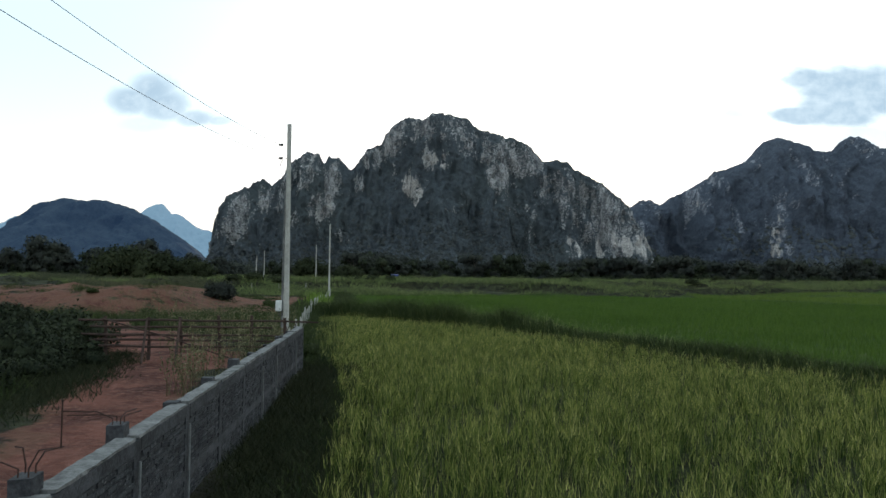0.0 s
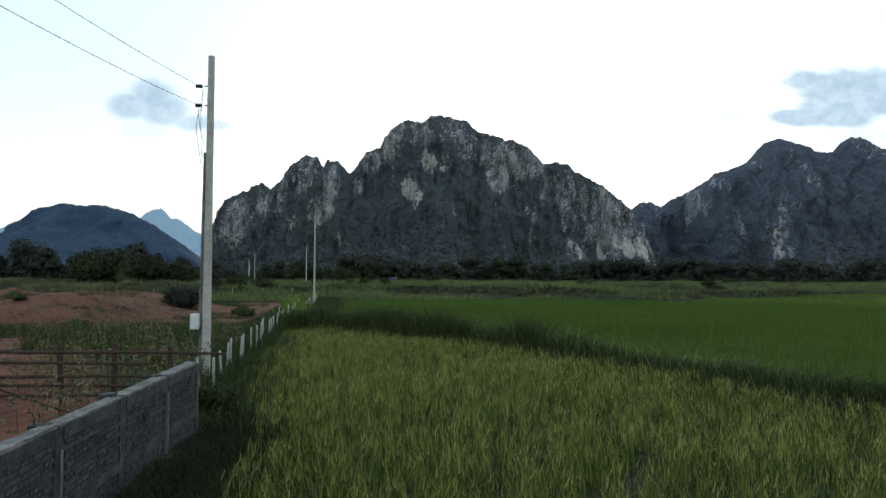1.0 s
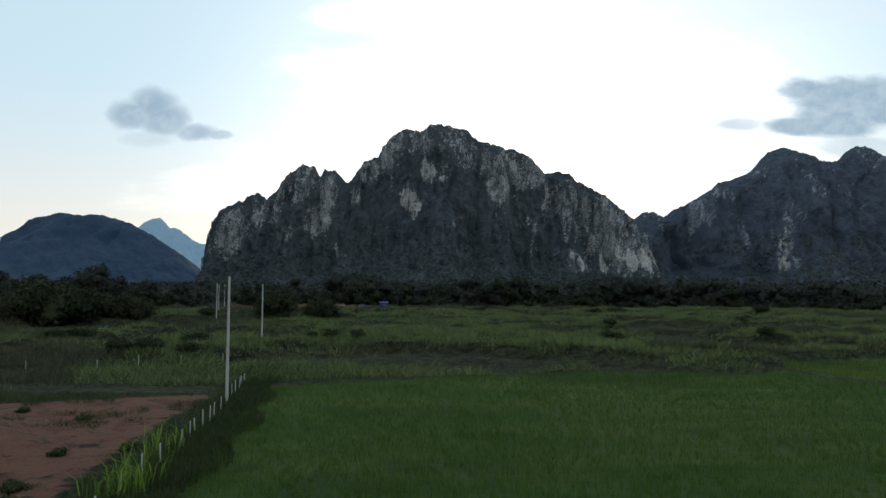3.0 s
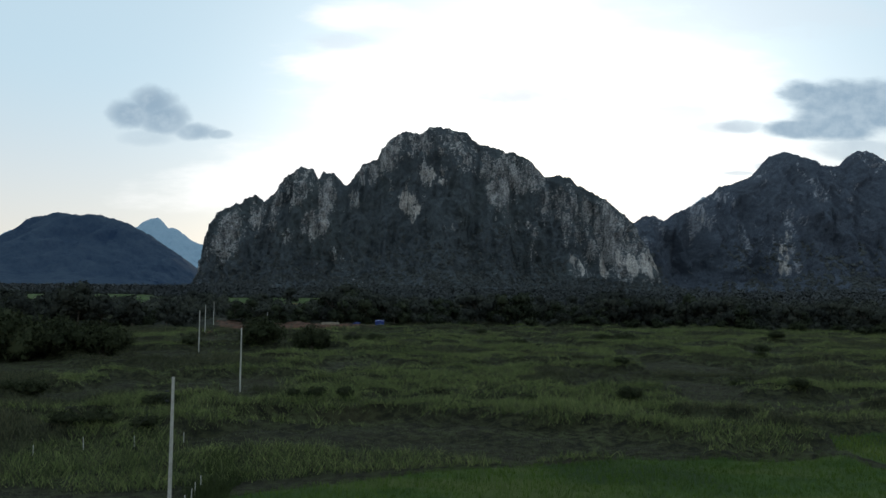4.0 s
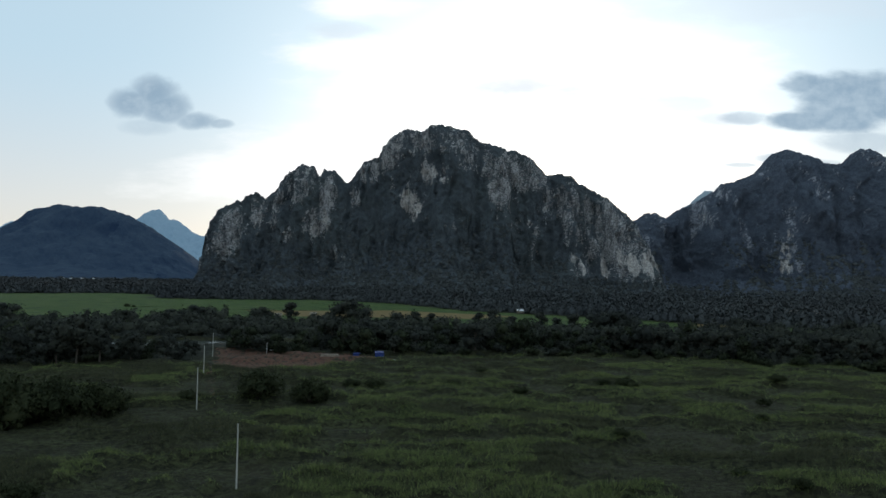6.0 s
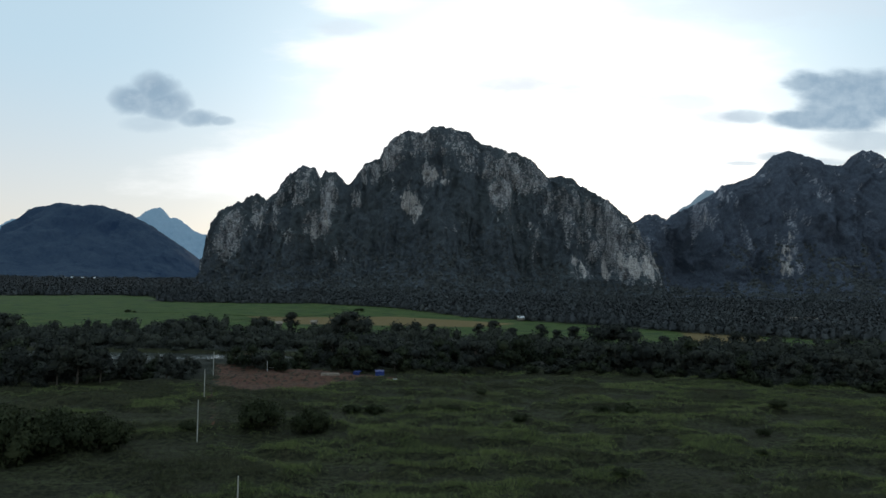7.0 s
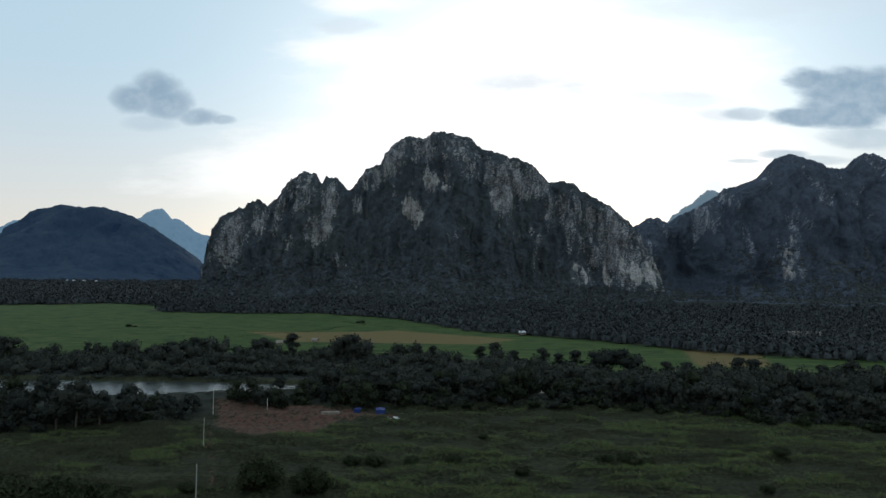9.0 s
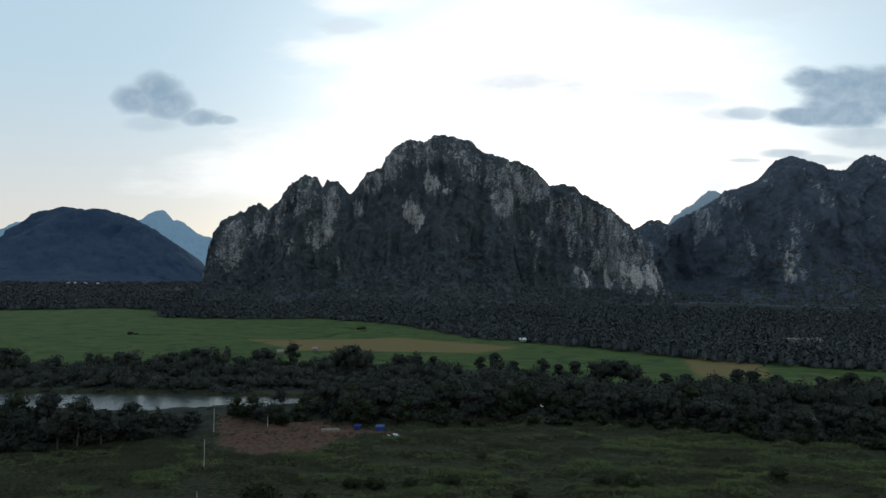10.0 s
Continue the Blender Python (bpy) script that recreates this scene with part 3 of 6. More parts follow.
def build_mountain(name, label, bumps, y_crest, x_range, step, rows, profile, mat, k=1.0, x_eye=1.0, eye=50.6, lift=0.0, flute=1.0, seed=1, sway=0.0, jag=1.0):
    """A limestone ridge: domes side by side give the skyline, one section (share of way, offset from the crest, share of height) the faces."""
    if len(bumps[0]) > 2:
        bumps = [(x_eye + (x - x_eye) * k, eye + (z - eye) * k, a * k, b * k, p) for x, z, a, b, p in bumps]
    xs = np.arange(x_eye + (x_range[0] - x_eye) * k, x_eye + (x_range[1] - x_eye) * k, step)
    s = np.linspace(0, 1, rows)
    ps, po, pz = zip(*profile)
    off, share = np.interp(s, ps, po), np.interp(s, ps, pz)
    X, O = np.meshgrid(xs, off)
    S = np.broadcast_to(share[:, None], X.shape)
    top = crest_of(xs, bumps)
    top = top + (fbm(xs * 0.09 / flute, 0, 0, seed + 5, 3) - 0.5) * 7.0 * flute * jag * np.clip(top / 60, 0, 1)
    top = top + (fbm(xs * 0.3 / flute, 7.0, 0, seed + 15, 2) - 0.5) * 6.0 * flute * jag * np.clip(top / 60, 0, 1)
    narrow = 0.35 + 0.65 * np.clip(top / np.max(top), 0, 1)
    lean = (fbm(xs * 0.012 / flute, 0, 0, seed + 9, 3) - 0.5) * 130 * flute
    Y = y_crest + O * narrow + lean[None, :] * (1 - S ** 3) + sway * (xs - xs.mean())[None, :]
    span = max(3, int(45 * flute / step))
    even = np.convolve(np.pad(top, span, "edge"), np.hanning(2 * span + 1) / np.hanning(2 * span + 1).sum(), "valid")
    even = np.minimum(even, top * 1.25 + 12)
    Z = even[None, :] * S + (top - even)[None, :] * S ** 4
    # flutes, buttresses and broken ledges push the face in and out
    face = np.clip(S * 4, 0, 1) * np.clip((1.02 - S) * 5 + 0.12, 0, 1)
    rib = 1 - np.abs(2 * fbm(X * 0.028 / flute, Y * 0.006 / flute, Z * 0.006 / flute, seed, 4) - 1)
    crag = fbm(X * 0.07 / flute, Y * 0.05 / flute, Z * 0.022 / flute, seed + 3, 4) - 0.5
    fine = fbm(X * 0.2 / flute, Y * 0.2 / flute, Z * 0.2 / flute, seed + 7, 3) - 0.5
    Y = Y - (rib - 0.6) * 58 * flute * face - crag * 34 * flute * face - fine * 9 * flute - (fbm(X * 0.45 / flute, Y * 0.45 / flute, Z * 0.3 / flute, seed + 23, 2) - 0.5) * 4 * flute
    X = X + (fbm(X * 0.06 / flute, Z * 0.05 / flute, 3.3, seed + 11, 3) - 0.5) * 14 * flute * face
    Z = Z + (crag * 10 * flute + fine * 8 * flute) * np.clip(S * 3, 0, 1) * (0.5 + 0.5 * (S < 0.97)) + lift - 2.0
    ob = grid_mesh(name, X, Y, Z, mat, smooth=False)
    return tagged(ob, label, "mountain", kind="structure")


KARST = [(0.0, -330, 0.0), (0.1, -235, 0.04), (0.24, -150, 0.14), (0.34, -110, 0.27), (0.62, -66, 0.66), (0.76, -38, 0.86), (0.85, -16, 0.965), (0.9, 0, 1.0), (0.93, 40, 0.96), (0.97, 150, 0.55), (1.0, 320, 0.0)]
HILL = [(0.0, -900, 0.0), (0.3, -520, 0.2), (0.6, -220, 0.62), (0.8, -60, 0.95), (0.87, 0, 1.0), (0.94, 300, 0.7), (1.0, 800, 0.0)]
# ridge line: place along the range, height
MAIN_CREST = [(-404, 6), (-391, 50), (-386, 118), (-374, 141), (-352, 152), (-335, 151), (-331, 162), (-312, 168), (-299, 155), (-277, 174), (-259, 206), (-238, 218), (-217, 215),
              (-207, 197), (-200, 209), (-182, 209), (-160, 183), (-134, 221), (-107, 230), (-102, 249), (-85, 269), (-66, 278), (-32, 277), (-21, 287), (-6, 288), (42, 280),
              (68, 259), (123, 245), (155, 234), (177, 208), (219, 205), (239, 189), (277, 170), (319, 133), (336, 108), (346, 70), (352, 30), (357, 5)]
RIGHT_CREST = [(330, 40), (376, 115), (423, 159), (451, 176), (477, 180), (496, 167), (546, 196), (611, 230), (621, 245), (678, 260), (698, 275), (717, 297), (737, 317), (773, 325),
               (788, 322), (823, 310), (843, 296), (895, 298), (911, 318), (930, 328), (956, 330), (985, 312), (1050, 294), (1151, 321), (1277, 304), (1465, 268), (1650, 180)]
SCARS = [(-58, 160, 13, 12, 0.8), (-52, 148, 18, 16, 1.0), (-44, 138, 16, 14, 1.0), (-44, 126, 8, 12, 0.9), (-20, 197, 20, 15, 0.8), (4, 184, 9, 9, 0.9), (-201, 98, 14, 14, 0.75), (-186, 118, 10, 24, 0.55), (-296, 112, 9, 12, 0.7),
         (-322, 66, 12, 10, 0.6), (-142, 150, 7, 10, 0.6), (222, 46, 6, 16, 0.95), (212, 60, 6, 10, 0.8), (262, 46, 9, 22, 1.0), (285, 62, 8, 18, 0.8), (299, 52, 10, 22, 1.05), (318, 50, 10, 24, 1.05), (336, 56, 7, 20, 0.95),
         (300, 90, 12, 16, 0.55), (232, 96, 9, 20, 0.5), (100, 165, 9, 12, 0.4), (-168, 60, 5, 14, 0.5), (-240, 92, 9, 12, 0.5)]
ROCKY = [(-25, 262, 90, 36, 0.40), (-85, 232, 26, 34, 0.40), (-118, 200, 22, 24, 0.42), (72, 222, 62, 36, 0.36), (140, 200, 52, 34, 0.42), (95, 170, 24, 28, 0.34), (205, 150, 48, 48, 0.42), (258, 112, 60, 62, 0.44), (300, 75, 58, 58, 0.50),
         (205, 110, 16, 38, 0.34), (-345, 95, 26, 54, 0.40), (-297, 128, 16, 34, 0.46), (-264, 142, 16, 44, 0.34), (-232, 180, 34, 44, 0.40), (-184, 152, 17, 50, 0.52), (-204, 110, 20, 28, 0.48), (-242, 92, 15, 20, 0.40),
         (-142, 155, 12, 24, 0.45), (-168, 62, 7, 22, 0.30), (13, 112, 16, 18, 0.26), (150, 110, 16, 18, 0.24), (-18, 196, 34, 24, 0.38), (-52, 150, 30, 34, 0.34), (222, 52, 26, 30, 0.40), (-385, 70, 14, 60, 0.30)]
# the massif's forest colours have blue-grey air haze mixed in
MAIN = build_mountain("mountain_main", "steep forested limestone massif with grey bare cliffs", MAIN_CREST, 1200, (-404, 357), 1.7, 210, KARST,
                      mountain_material("hazed_limestone_forest", (0.09, 0.09, 0.10), (0.56, 0.54, 0.53), ((0.068, 0.081, 0.094), (0.106, 0.121, 0.132), (0.092, 0.107, 0.106)), ROCKY, SCARS), seed=2, jag=0.55)
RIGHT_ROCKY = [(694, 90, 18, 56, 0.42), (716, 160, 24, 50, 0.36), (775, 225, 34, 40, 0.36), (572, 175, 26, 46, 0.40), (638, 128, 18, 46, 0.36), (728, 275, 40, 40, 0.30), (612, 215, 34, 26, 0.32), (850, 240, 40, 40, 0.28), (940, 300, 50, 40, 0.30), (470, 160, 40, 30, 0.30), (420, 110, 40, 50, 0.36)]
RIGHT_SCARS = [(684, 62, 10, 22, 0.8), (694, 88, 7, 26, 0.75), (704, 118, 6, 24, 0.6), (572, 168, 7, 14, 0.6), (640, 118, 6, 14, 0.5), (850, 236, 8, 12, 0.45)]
# distance haze is put into this ridge's rock and forest colours as blue
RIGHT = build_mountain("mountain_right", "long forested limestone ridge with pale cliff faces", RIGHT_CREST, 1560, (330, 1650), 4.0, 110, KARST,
                       mountain_material("hazed_limestone_ridge", (0.13, 0.14, 0.17), (0.40, 0.41, 0.45), ((0.072, 0.086, 0.116), (0.112, 0.130, 0.162), (0.100, 0.117, 0.148)), RIGHT_ROCKY, RIGHT_SCARS, 1.3), seed=31, flute=1.3, jag=0.4)


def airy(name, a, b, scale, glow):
    """Backdrop ridge far across the plain; the lit air before it is added as emission."""
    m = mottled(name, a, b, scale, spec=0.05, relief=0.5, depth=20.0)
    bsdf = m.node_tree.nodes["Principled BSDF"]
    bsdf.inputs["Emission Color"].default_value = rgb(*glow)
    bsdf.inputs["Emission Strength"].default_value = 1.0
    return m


# blue haze over the hill, given off by its own surface
HAZE_HILL = airy("hazed_wooded_hill", (0.022, 0.030, 0.036), (0.040, 0.050, 0.055), 0.012, (0.005, 0.0125, 0.030))
LEFT_BUMPS = [(-1640, 318, 250, 600, 2.0), (-1560, 315, 200, 570, 2.1), (-1720, 310, 170, 300, 1.6), (-1960, 190, 300, 200, 2)]
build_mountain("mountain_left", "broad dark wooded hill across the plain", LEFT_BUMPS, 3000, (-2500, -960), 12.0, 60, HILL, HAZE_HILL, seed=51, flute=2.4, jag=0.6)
FAR_LEFT = [(-3300, 230), (-2900, 300), (-2650, 274), (-2583, 301), (-2500, 333), (-2449, 310), (-2380, 270), (-2150, 240), (-1950, 262), (-1858, 311), (-1815, 342), (-1769, 377), (-1709, 405), (-1669, 412), (-1641, 392), (-1613, 357), (-1566, 350),
            (-1532, 326), (-1487, 290), (-1436, 263), (-1368, 247), (-1300, 211), (-1150, 120)]
FAR_RIGHT = [(1223, 289), (1317, 364), (1357, 422), (1411, 436), (1431, 470), (1478, 491), (1559, 573), (1593, 577), (1633, 551), (1694, 497), (1895, 298)]
# stronger haze glow on the farthest ridges, greyer beside the sun
HAZE_FAR = airy("hazed_distant_ridge", (0.05, 0.07, 0.075), (0.075, 0.095, 0.10), 0.005, (0.085, 0.150, 0.215))
HAZE_SUN = airy("hazed_ridge_by_the_sun", (0.05, 0.07, 0.075), (0.075, 0.095, 0.10), 0.005, (0.09, 0.13, 0.165))
build_mountain("mountain_far_left", "distant jagged ridge tinted blue by its haze glow", FAR_LEFT, 4100, (-3300, -1160), 9.0, 50, HILL, HAZE_FAR, seed=71, flute=2.5, jag=0.3)
build_mountain("mountain_far_right", "distant peak behind the ridge, grey-blue from its haze glow", FAR_RIGHT, 4100, (1230, 1890), 8.0, 50, HILL, HAZE_SUN, seed=71, flute=2.5, jag=0.3)


# ---- foliage builders ----
rng = np.random.default_rng(7)


def leaf_cards(centres, size, aspect=1.0, droop=0.0, up=0.0, facing=None, spread=0.55):
    """Single small leaf faces, each turned its own way; returns vertices and quads."""
    n = len(centres)
    a = rng.normal(size=(n, 3))
    a[:, 2] *= 1 - up
    a /= np.linalg.norm(a, axis=1)[:, None]
    b = rng.normal(size=(n, 3))
    b -= (a * b).sum(1)[:, None] * a
    b /= np.linalg.norm(b, axis=1)[:, None]
    if facing is not None:
        # lie on the crown's surface: turn most leaves to face outwards
        f = facing / (np.linalg.norm(facing, axis=1)[:, None] + 1e-6) + rng.normal(0, spread, (n, 3))
        f /= np.linalg.norm(f, axis=1)[:, None]
        a -= (a * f).sum(1)[:, None] * f
        a /= np.linalg.norm(a, axis=1)[:, None]
        b = np.cross(f, a)
    s = (size * rng.uniform(0.6, 1.3, n))[:, None]
    a, b = a * s * aspect, b * s * 0.5
    tip = centres + a + np.array([0, 0, -droop]) * s
    v = np.stack([centres - a * 0.6, centres - b, tip, centres + b], 1).reshape(-1, 3)
    return v, np.arange(4 * n).reshape(n, 4)


def rounded(way, up=0.25, loose=0.22):
    """Normals for leaf faces that shade like the mass of leaves they lie on."""
    w = way / (np.linalg.norm(way, axis=1)[:, None] + 1e-6) + rng.normal(0, loose, way.shape)
    w[:, 2] += up
    w /= np.linalg.norm(w, axis=1)[:, None]
    return np.repeat(w, 4, axis=0)


def masses(centres, radii, seed=0, rows=4, sides=7, dome=True):
    """Solid uneven lumps of foliage under the leaves: vertices, quads and normals."""
    n = len(centres)
    lift = np.linspace(-0.35 if dome else -1.2, 1.35, rows)
    turn = np.arange(sides) * 2 * np.pi / sides
    d = np.stack([np.cos(lift)[:, None] * np.cos(turn), np.cos(lift)[:, None] * np.sin(turn), np.sin(lift)[:, None] * np.ones(sides)], -1).reshape(-1, 3)
    d = d[None] + rng.normal(0, 0.09, (n, rows * sides, 3))
    d /= np.linalg.norm(d, axis=2)[:, :, None]
    own = np.arange(n)[:, None] * 5.3
    r = 0.45 + 0.7 * vnoise(d[:, :, 0] * 2.1 + own, d[:, :, 1] * 2.1, d[:, :, 2] * 2.1, seed) + 0.4 * vnoise(d[:, :, 0] * 5 + own, d[:, :, 1] * 5, d[:, :, 2] * 5, seed + 1)
    v = centres[:, None, :] + d * r[:, :, None] * np.asarray(radii)[:, None, :]
    i = np.arange((rows - 1) * sides).reshape(rows - 1, sides)
    quads = np.stack([i, np.roll(i, -1, 1), np.roll(i, -1, 1) + sides, i + sides], -1).reshape(-1, 4)
    quads = (np.arange(n) * rows * sides)[:, None, None] + quads[None]
    nor = d + rng.normal(0, 0.4, d.shape)
    nor[:, :, 2] += 0.25
    nor /= np.linalg.norm(nor, axis=2)[:, :, None]
    return v.reshape(-1, 3), quads.reshape(-1, 4), nor.reshape(-1, 3)


def leafy_mesh(name, mat, lumps, leaves, ways, parent=None, loose=0.3):
    """Lumps with leaf faces over them, as one mesh."""
    (lv, lq, ln), (cv, cf) = lumps, leaves
    return thing_mesh(name, np.concatenate([lv, cv]), [lq, cf + len(lv)], mat, parent, normals=np.concatenate([ln, rounded(ways, 0.25, loose)]))


def lobe_points(n, lobes, shell=0.55):
    """Points in a cluster of ellipsoid lobes, denser to their outsides."""
    w = np.array([l[3] * l[4] * l[5] for l in lobes]) ** 0.67
    pick = rng.choice(len(lobes), n, p=w / w.sum())
    L = np.array(lobes)[pick]
    d = rng.normal(size=(n, 3))
    d /= np.linalg.norm(d, axis=1)[:, None]
    r = shell + (1 - shell) * rng.random(n) ** 0.6
    r *= 1 + 0.55 * (vnoise(d[:, 0] * 3 + pick * 7, d[:, 1] * 3, d[:, 2] * 3, 5) - 0.4)
    r *= np.where(rng.random(n) < 0.12, rng.uniform(1.0, 1.35, n), 1.0)
    return L[:, :3] + d * r[:, None] * L[:, 3:6], d


def make_tree(name, tall, wide, n, leaf, mat, label, category="tree", low=0.25, lean=0.0, lobes_n=7):
    """Tapered trunk, some limbs and a crown of separate leaf faces in uneven lobes."""
    root = base(name, Matrix.Identity(4), label, category)
    bm = bmesh.new()
    top = Vector((lean * tall, 0, tall * 0.72))
    add_tube(bm, [(0, 0, -0.3), top * 0.4, top], [0.028 * tall, 0.02 * tall, 0.006 * tall], 7)
    lobes = []
    for i in range(lobes_n):
        a = 2 * math.pi * (i + random.random() * 0.6) / lobes_n
        z = tall * (low + (0.88 - low) * random.random())
        r = wide * (0.18 + 0.28 * random.random()) * (1.15 - 0.6 * abs(z / tall - 0.5))
        c = Vector((math.cos(a) * r + lean * z, math.sin(a) * r, z))
        size = wide * random.uniform(0.2, 0.34)
        lobes.append((c.x, c.y, c.z, size, size, size * random.uniform(0.65, 0.95)))
        add_tube(bm, [top * random.uniform(0.35, 0.7), (top * 0.6 + c) * 0.5, c], [0.012 * tall, 0.008 * tall, 0.003 * tall], 5)
    lobes.append((lean * tall, 0, tall * 0.84, wide * 0.26, wide * 0.26, tall * 0.16))
    lobes.append((0, 0, tall * (low + 0.2), wide * 0.36, wide * 0.36, tall * 0.22))
    part("trunk", bm, BARK, root)
    pts, way = lobe_points(n, lobes)
    pts[:, 2] = np.maximum(pts[:, 2], 0.15 * leaf)
    v, f = leaf_cards(pts, leaf, 1.1, 0.2, facing=way, spread=0.5)
    cores = np.array(lobes)
    leafy_mesh("crown", mat, masses(cores[:, :3], cores[:, 3:6] * 0.6, 3, 5, 7, False), (v, f), way, root)
    return root


def make_shrub(name, tall, wide, n, leaf, mat, label, category="shrub", lobes_n=6):
    root = base(name, Matrix.Identity(4), label, category)
    bm = bmesh.new()
    lobes = []
    for i in range(lobes_n):
        a, r = 2 * math.pi * random.random(), wide * 0.34 * random.random() ** 0.5
        size = wide * random.uniform(0.18, 0.3)
        z = tall * random.uniform(0.3, 0.72)
        lobes.append((math.cos(a) * r, math.sin(a) * r, z, size, size, min(z, tall * 0.4)))
        add_tube(bm, [(0, 0, -0.1), (math.cos(a) * r * 0.5, math.sin(a) * r * 0.5, z * 0.6), (math.cos(a) * r, math.sin(a) * r, z)], [0.02 * tall, 0.014 * tall, 0.005 * tall], 5)
    part("stems", bm, BARK, root)
    pts, way = lobe_points(n, lobes, 0.4)
    pts[:, 2] = np.maximum(pts[:, 2], 0.02)
    v, f = leaf_cards(pts, leaf, 1.2, 0.2, facing=way, spread=0.7)
    cores = np.array(lobes)
    leafy_mesh("foliage", mat, masses(cores[:, :3], cores[:, 3:6] * 0.55, 3, 5, 8, True), (v, f), way, root)
    return root


def on_ground(x, y, turn=0.0, size=1.0, sink=0.0, tall=1.0):
    z = float(height(np.array([x]), np.array([y]))[0]) - sink
    return pose(x, y, z, 0, 0, turn) @ Matrix.Diagonal((size, size, size * tall, 1))


def plant(kinds, spots, group, sizes=(0.8, 1.2), sink=0.05):
    """Set copies of the kinds at the spots; the first use of a kind is the kind itself."""
    for x, y, s in spots:
        i = random.randrange(len(kinds))
        m = on_ground(x, y, random.uniform(0, 360), s * random.uniform(*sizes), sink, random.uniform(0.88, 1.12))
        if "placed" not in kinds[i]:
            kinds[i]["placed"] = 1
            kinds[i].matrix_basis = m
            tagged(kinds[i], group=group)
        else:
            tagged(copy_thing(kinds[i], m), group=group)


def blade_field(name, x, y, z, tall, width, lean, mat, label, category, head=0.0, plain=False):
    """Upright narrow blades: a tapering two-part strip each; head: the share that nods over."""
    n = len(x)
    a = rng.uniform(0, 2 * np.pi, n)
    side = np.stack([np.cos(a), np.sin(a), np.zeros(n)], 1) * (width * 0.5)[:, None]
    b = rng.uniform(0, 2 * np.pi, n)
    out = np.stack([np.cos(b), np.sin(b), np.zeros(n)], 1) * (tall * lean)[:, None]
    foot = np.stack([x, y, z], 1)
    up = np.zeros((n, 3))
    up[:, 2] = tall
    mid = foot + up * 0.6 + out * 0.35
    tip = foot + up * (1 - head * 0.25) + out * (1 + head)
    if plain:
        v = np.stack([foot - side, foot + side, tip], 1).reshape(-1, 3)
        ob = thing_mesh(name, v, [np.arange(3 * n).reshape(n, 3)], mat)
        return tagged(ob, label, category, kind="stuff")
    v = np.stack([foot - side, foot + side, mid + side * 0.8, mid - side * 0.8, tip], 1).reshape(-1, 3)
    i = np.arange(n) * 5
    quads = np.stack([i, i + 1, i + 2, i + 3], 1)
    tris = np.stack([i + 3, i + 2, i + 4], 1)
    ob = thing_mesh(name, v, [quads, tris], mat)
    return tagged(ob, label, category, kind="stuff")


# ---- fields ----
def scatter_in(poly, count_per_m2, view=None):
    px, py = zip(*poly)
    lo, hi = (min(px), min(py)), (max(px), max(py))
    n = int((hi[0] - lo[0]) * (hi[1] - lo[1]) * count_per_m2)
    x, y = rng.uniform(lo[0], hi[0], n), rng.uniform(lo[1], hi[1], n)
    keep = inside(x, y, poly)
    if view is not None:
        keep &= view(x, y)
    return x[keep], y[keep]


def build_rice():
    near = lambda x, y: (y > 8) & (np.abs(x + 1) < 0.72 * (y - 1) + 3)
    x, y = scatter_in(RICE_ONE, 25, near)
    # ten or so blades to a clump, each clump its own height
    grown = np.repeat(rng.uniform(0.62, 1.15, len(x)), 10)
    x, y = np.repeat(x, 10) + rng.normal(0, 0.045, 10 * len(x)), np.repeat(y, 10) + rng.normal(0, 0.045, 10 * len(y))
    patch = fbm(x * 0.25, y * 0.25, 0, 40, 3)
    tall = (0.44 + 0.3 * patch) * grown * rng.uniform(0.7, 1.12, len(x)) * (0.5 + 0.5 * smooth01((x - np.where(y < 23, WALL_X(y), FENCE_X(y)) - 1.0) / 1.8))
    blade_field("rice_plants", x, y, height(x, y) - 0.02, tall, rng.uniform(0.006, 0.012, len(x)), rng.uniform(0.10, 0.45, len(x)), RICE_RIPE,
                "tall ripening yellow-green rice standing in rows", "rice", head=0.35)
    # nodding ears, a few to a clump
    e = rng.random(len(x)) < 0.55
    blade_field("rice_ears", x[e] + rng.normal(0, 0.03, e.sum()), y[e] + rng.normal(0, 0.03, e.sum()), height(x[e], y[e]) + tall[e] * 0.72, rng.uniform(0.12, 0.22, e.sum()), rng.uniform(0.006, 0.012, e.sum()),
                rng.uniform(0.05, 0.45, e.sum()), RICE_EAR, "pale yellow-green ears over the ripening rice", "rice", head=0.3, plain=True)
    near = lambda x, y: (y > 22) & (np.abs(x) < 0.72 * (y - 8) + 3) & (rng.random(len(x)) < np.clip(1.5 - y / 85, 0.5, 1))
    x, y = scatter_in(RICE_TWO, 26, near)
    x, y = np.repeat(x, 4) + rng.normal(0, 0.06, 4 * len(x)), np.repeat(y, 4) + rng.normal(0, 0.06, 4 * len(y))
    tall = (0.28 + 0.2 * fbm(x * 0.12, y * 0.12, 0, 44, 3)) * rng.uniform(0.75, 1.2, len(x))
    blade_field("young_rice_plants", x, y, height(x, y) - 0.02, tall, rng.uniform(0.014, 0.028, len(x)), rng.uniform(0.1, 0.5, len(x)), RICE_YOUNG,
                "short dense fresh green young rice", "rice", plain=True)
    x, y = scatter_in(PADDY_RIGHT, 22)
    blade_field("paddy_rice", x, y, height(x, y) - 0.02, rng.uniform(0.3, 0.6, len(x)), rng.uniform(0.03, 0.07, len(x)), rng.uniform(0.1, 0.5, len(x)), RICE_PALE,
                "even pale green rice in the side paddy", "rice", plain=True)


build_rice()


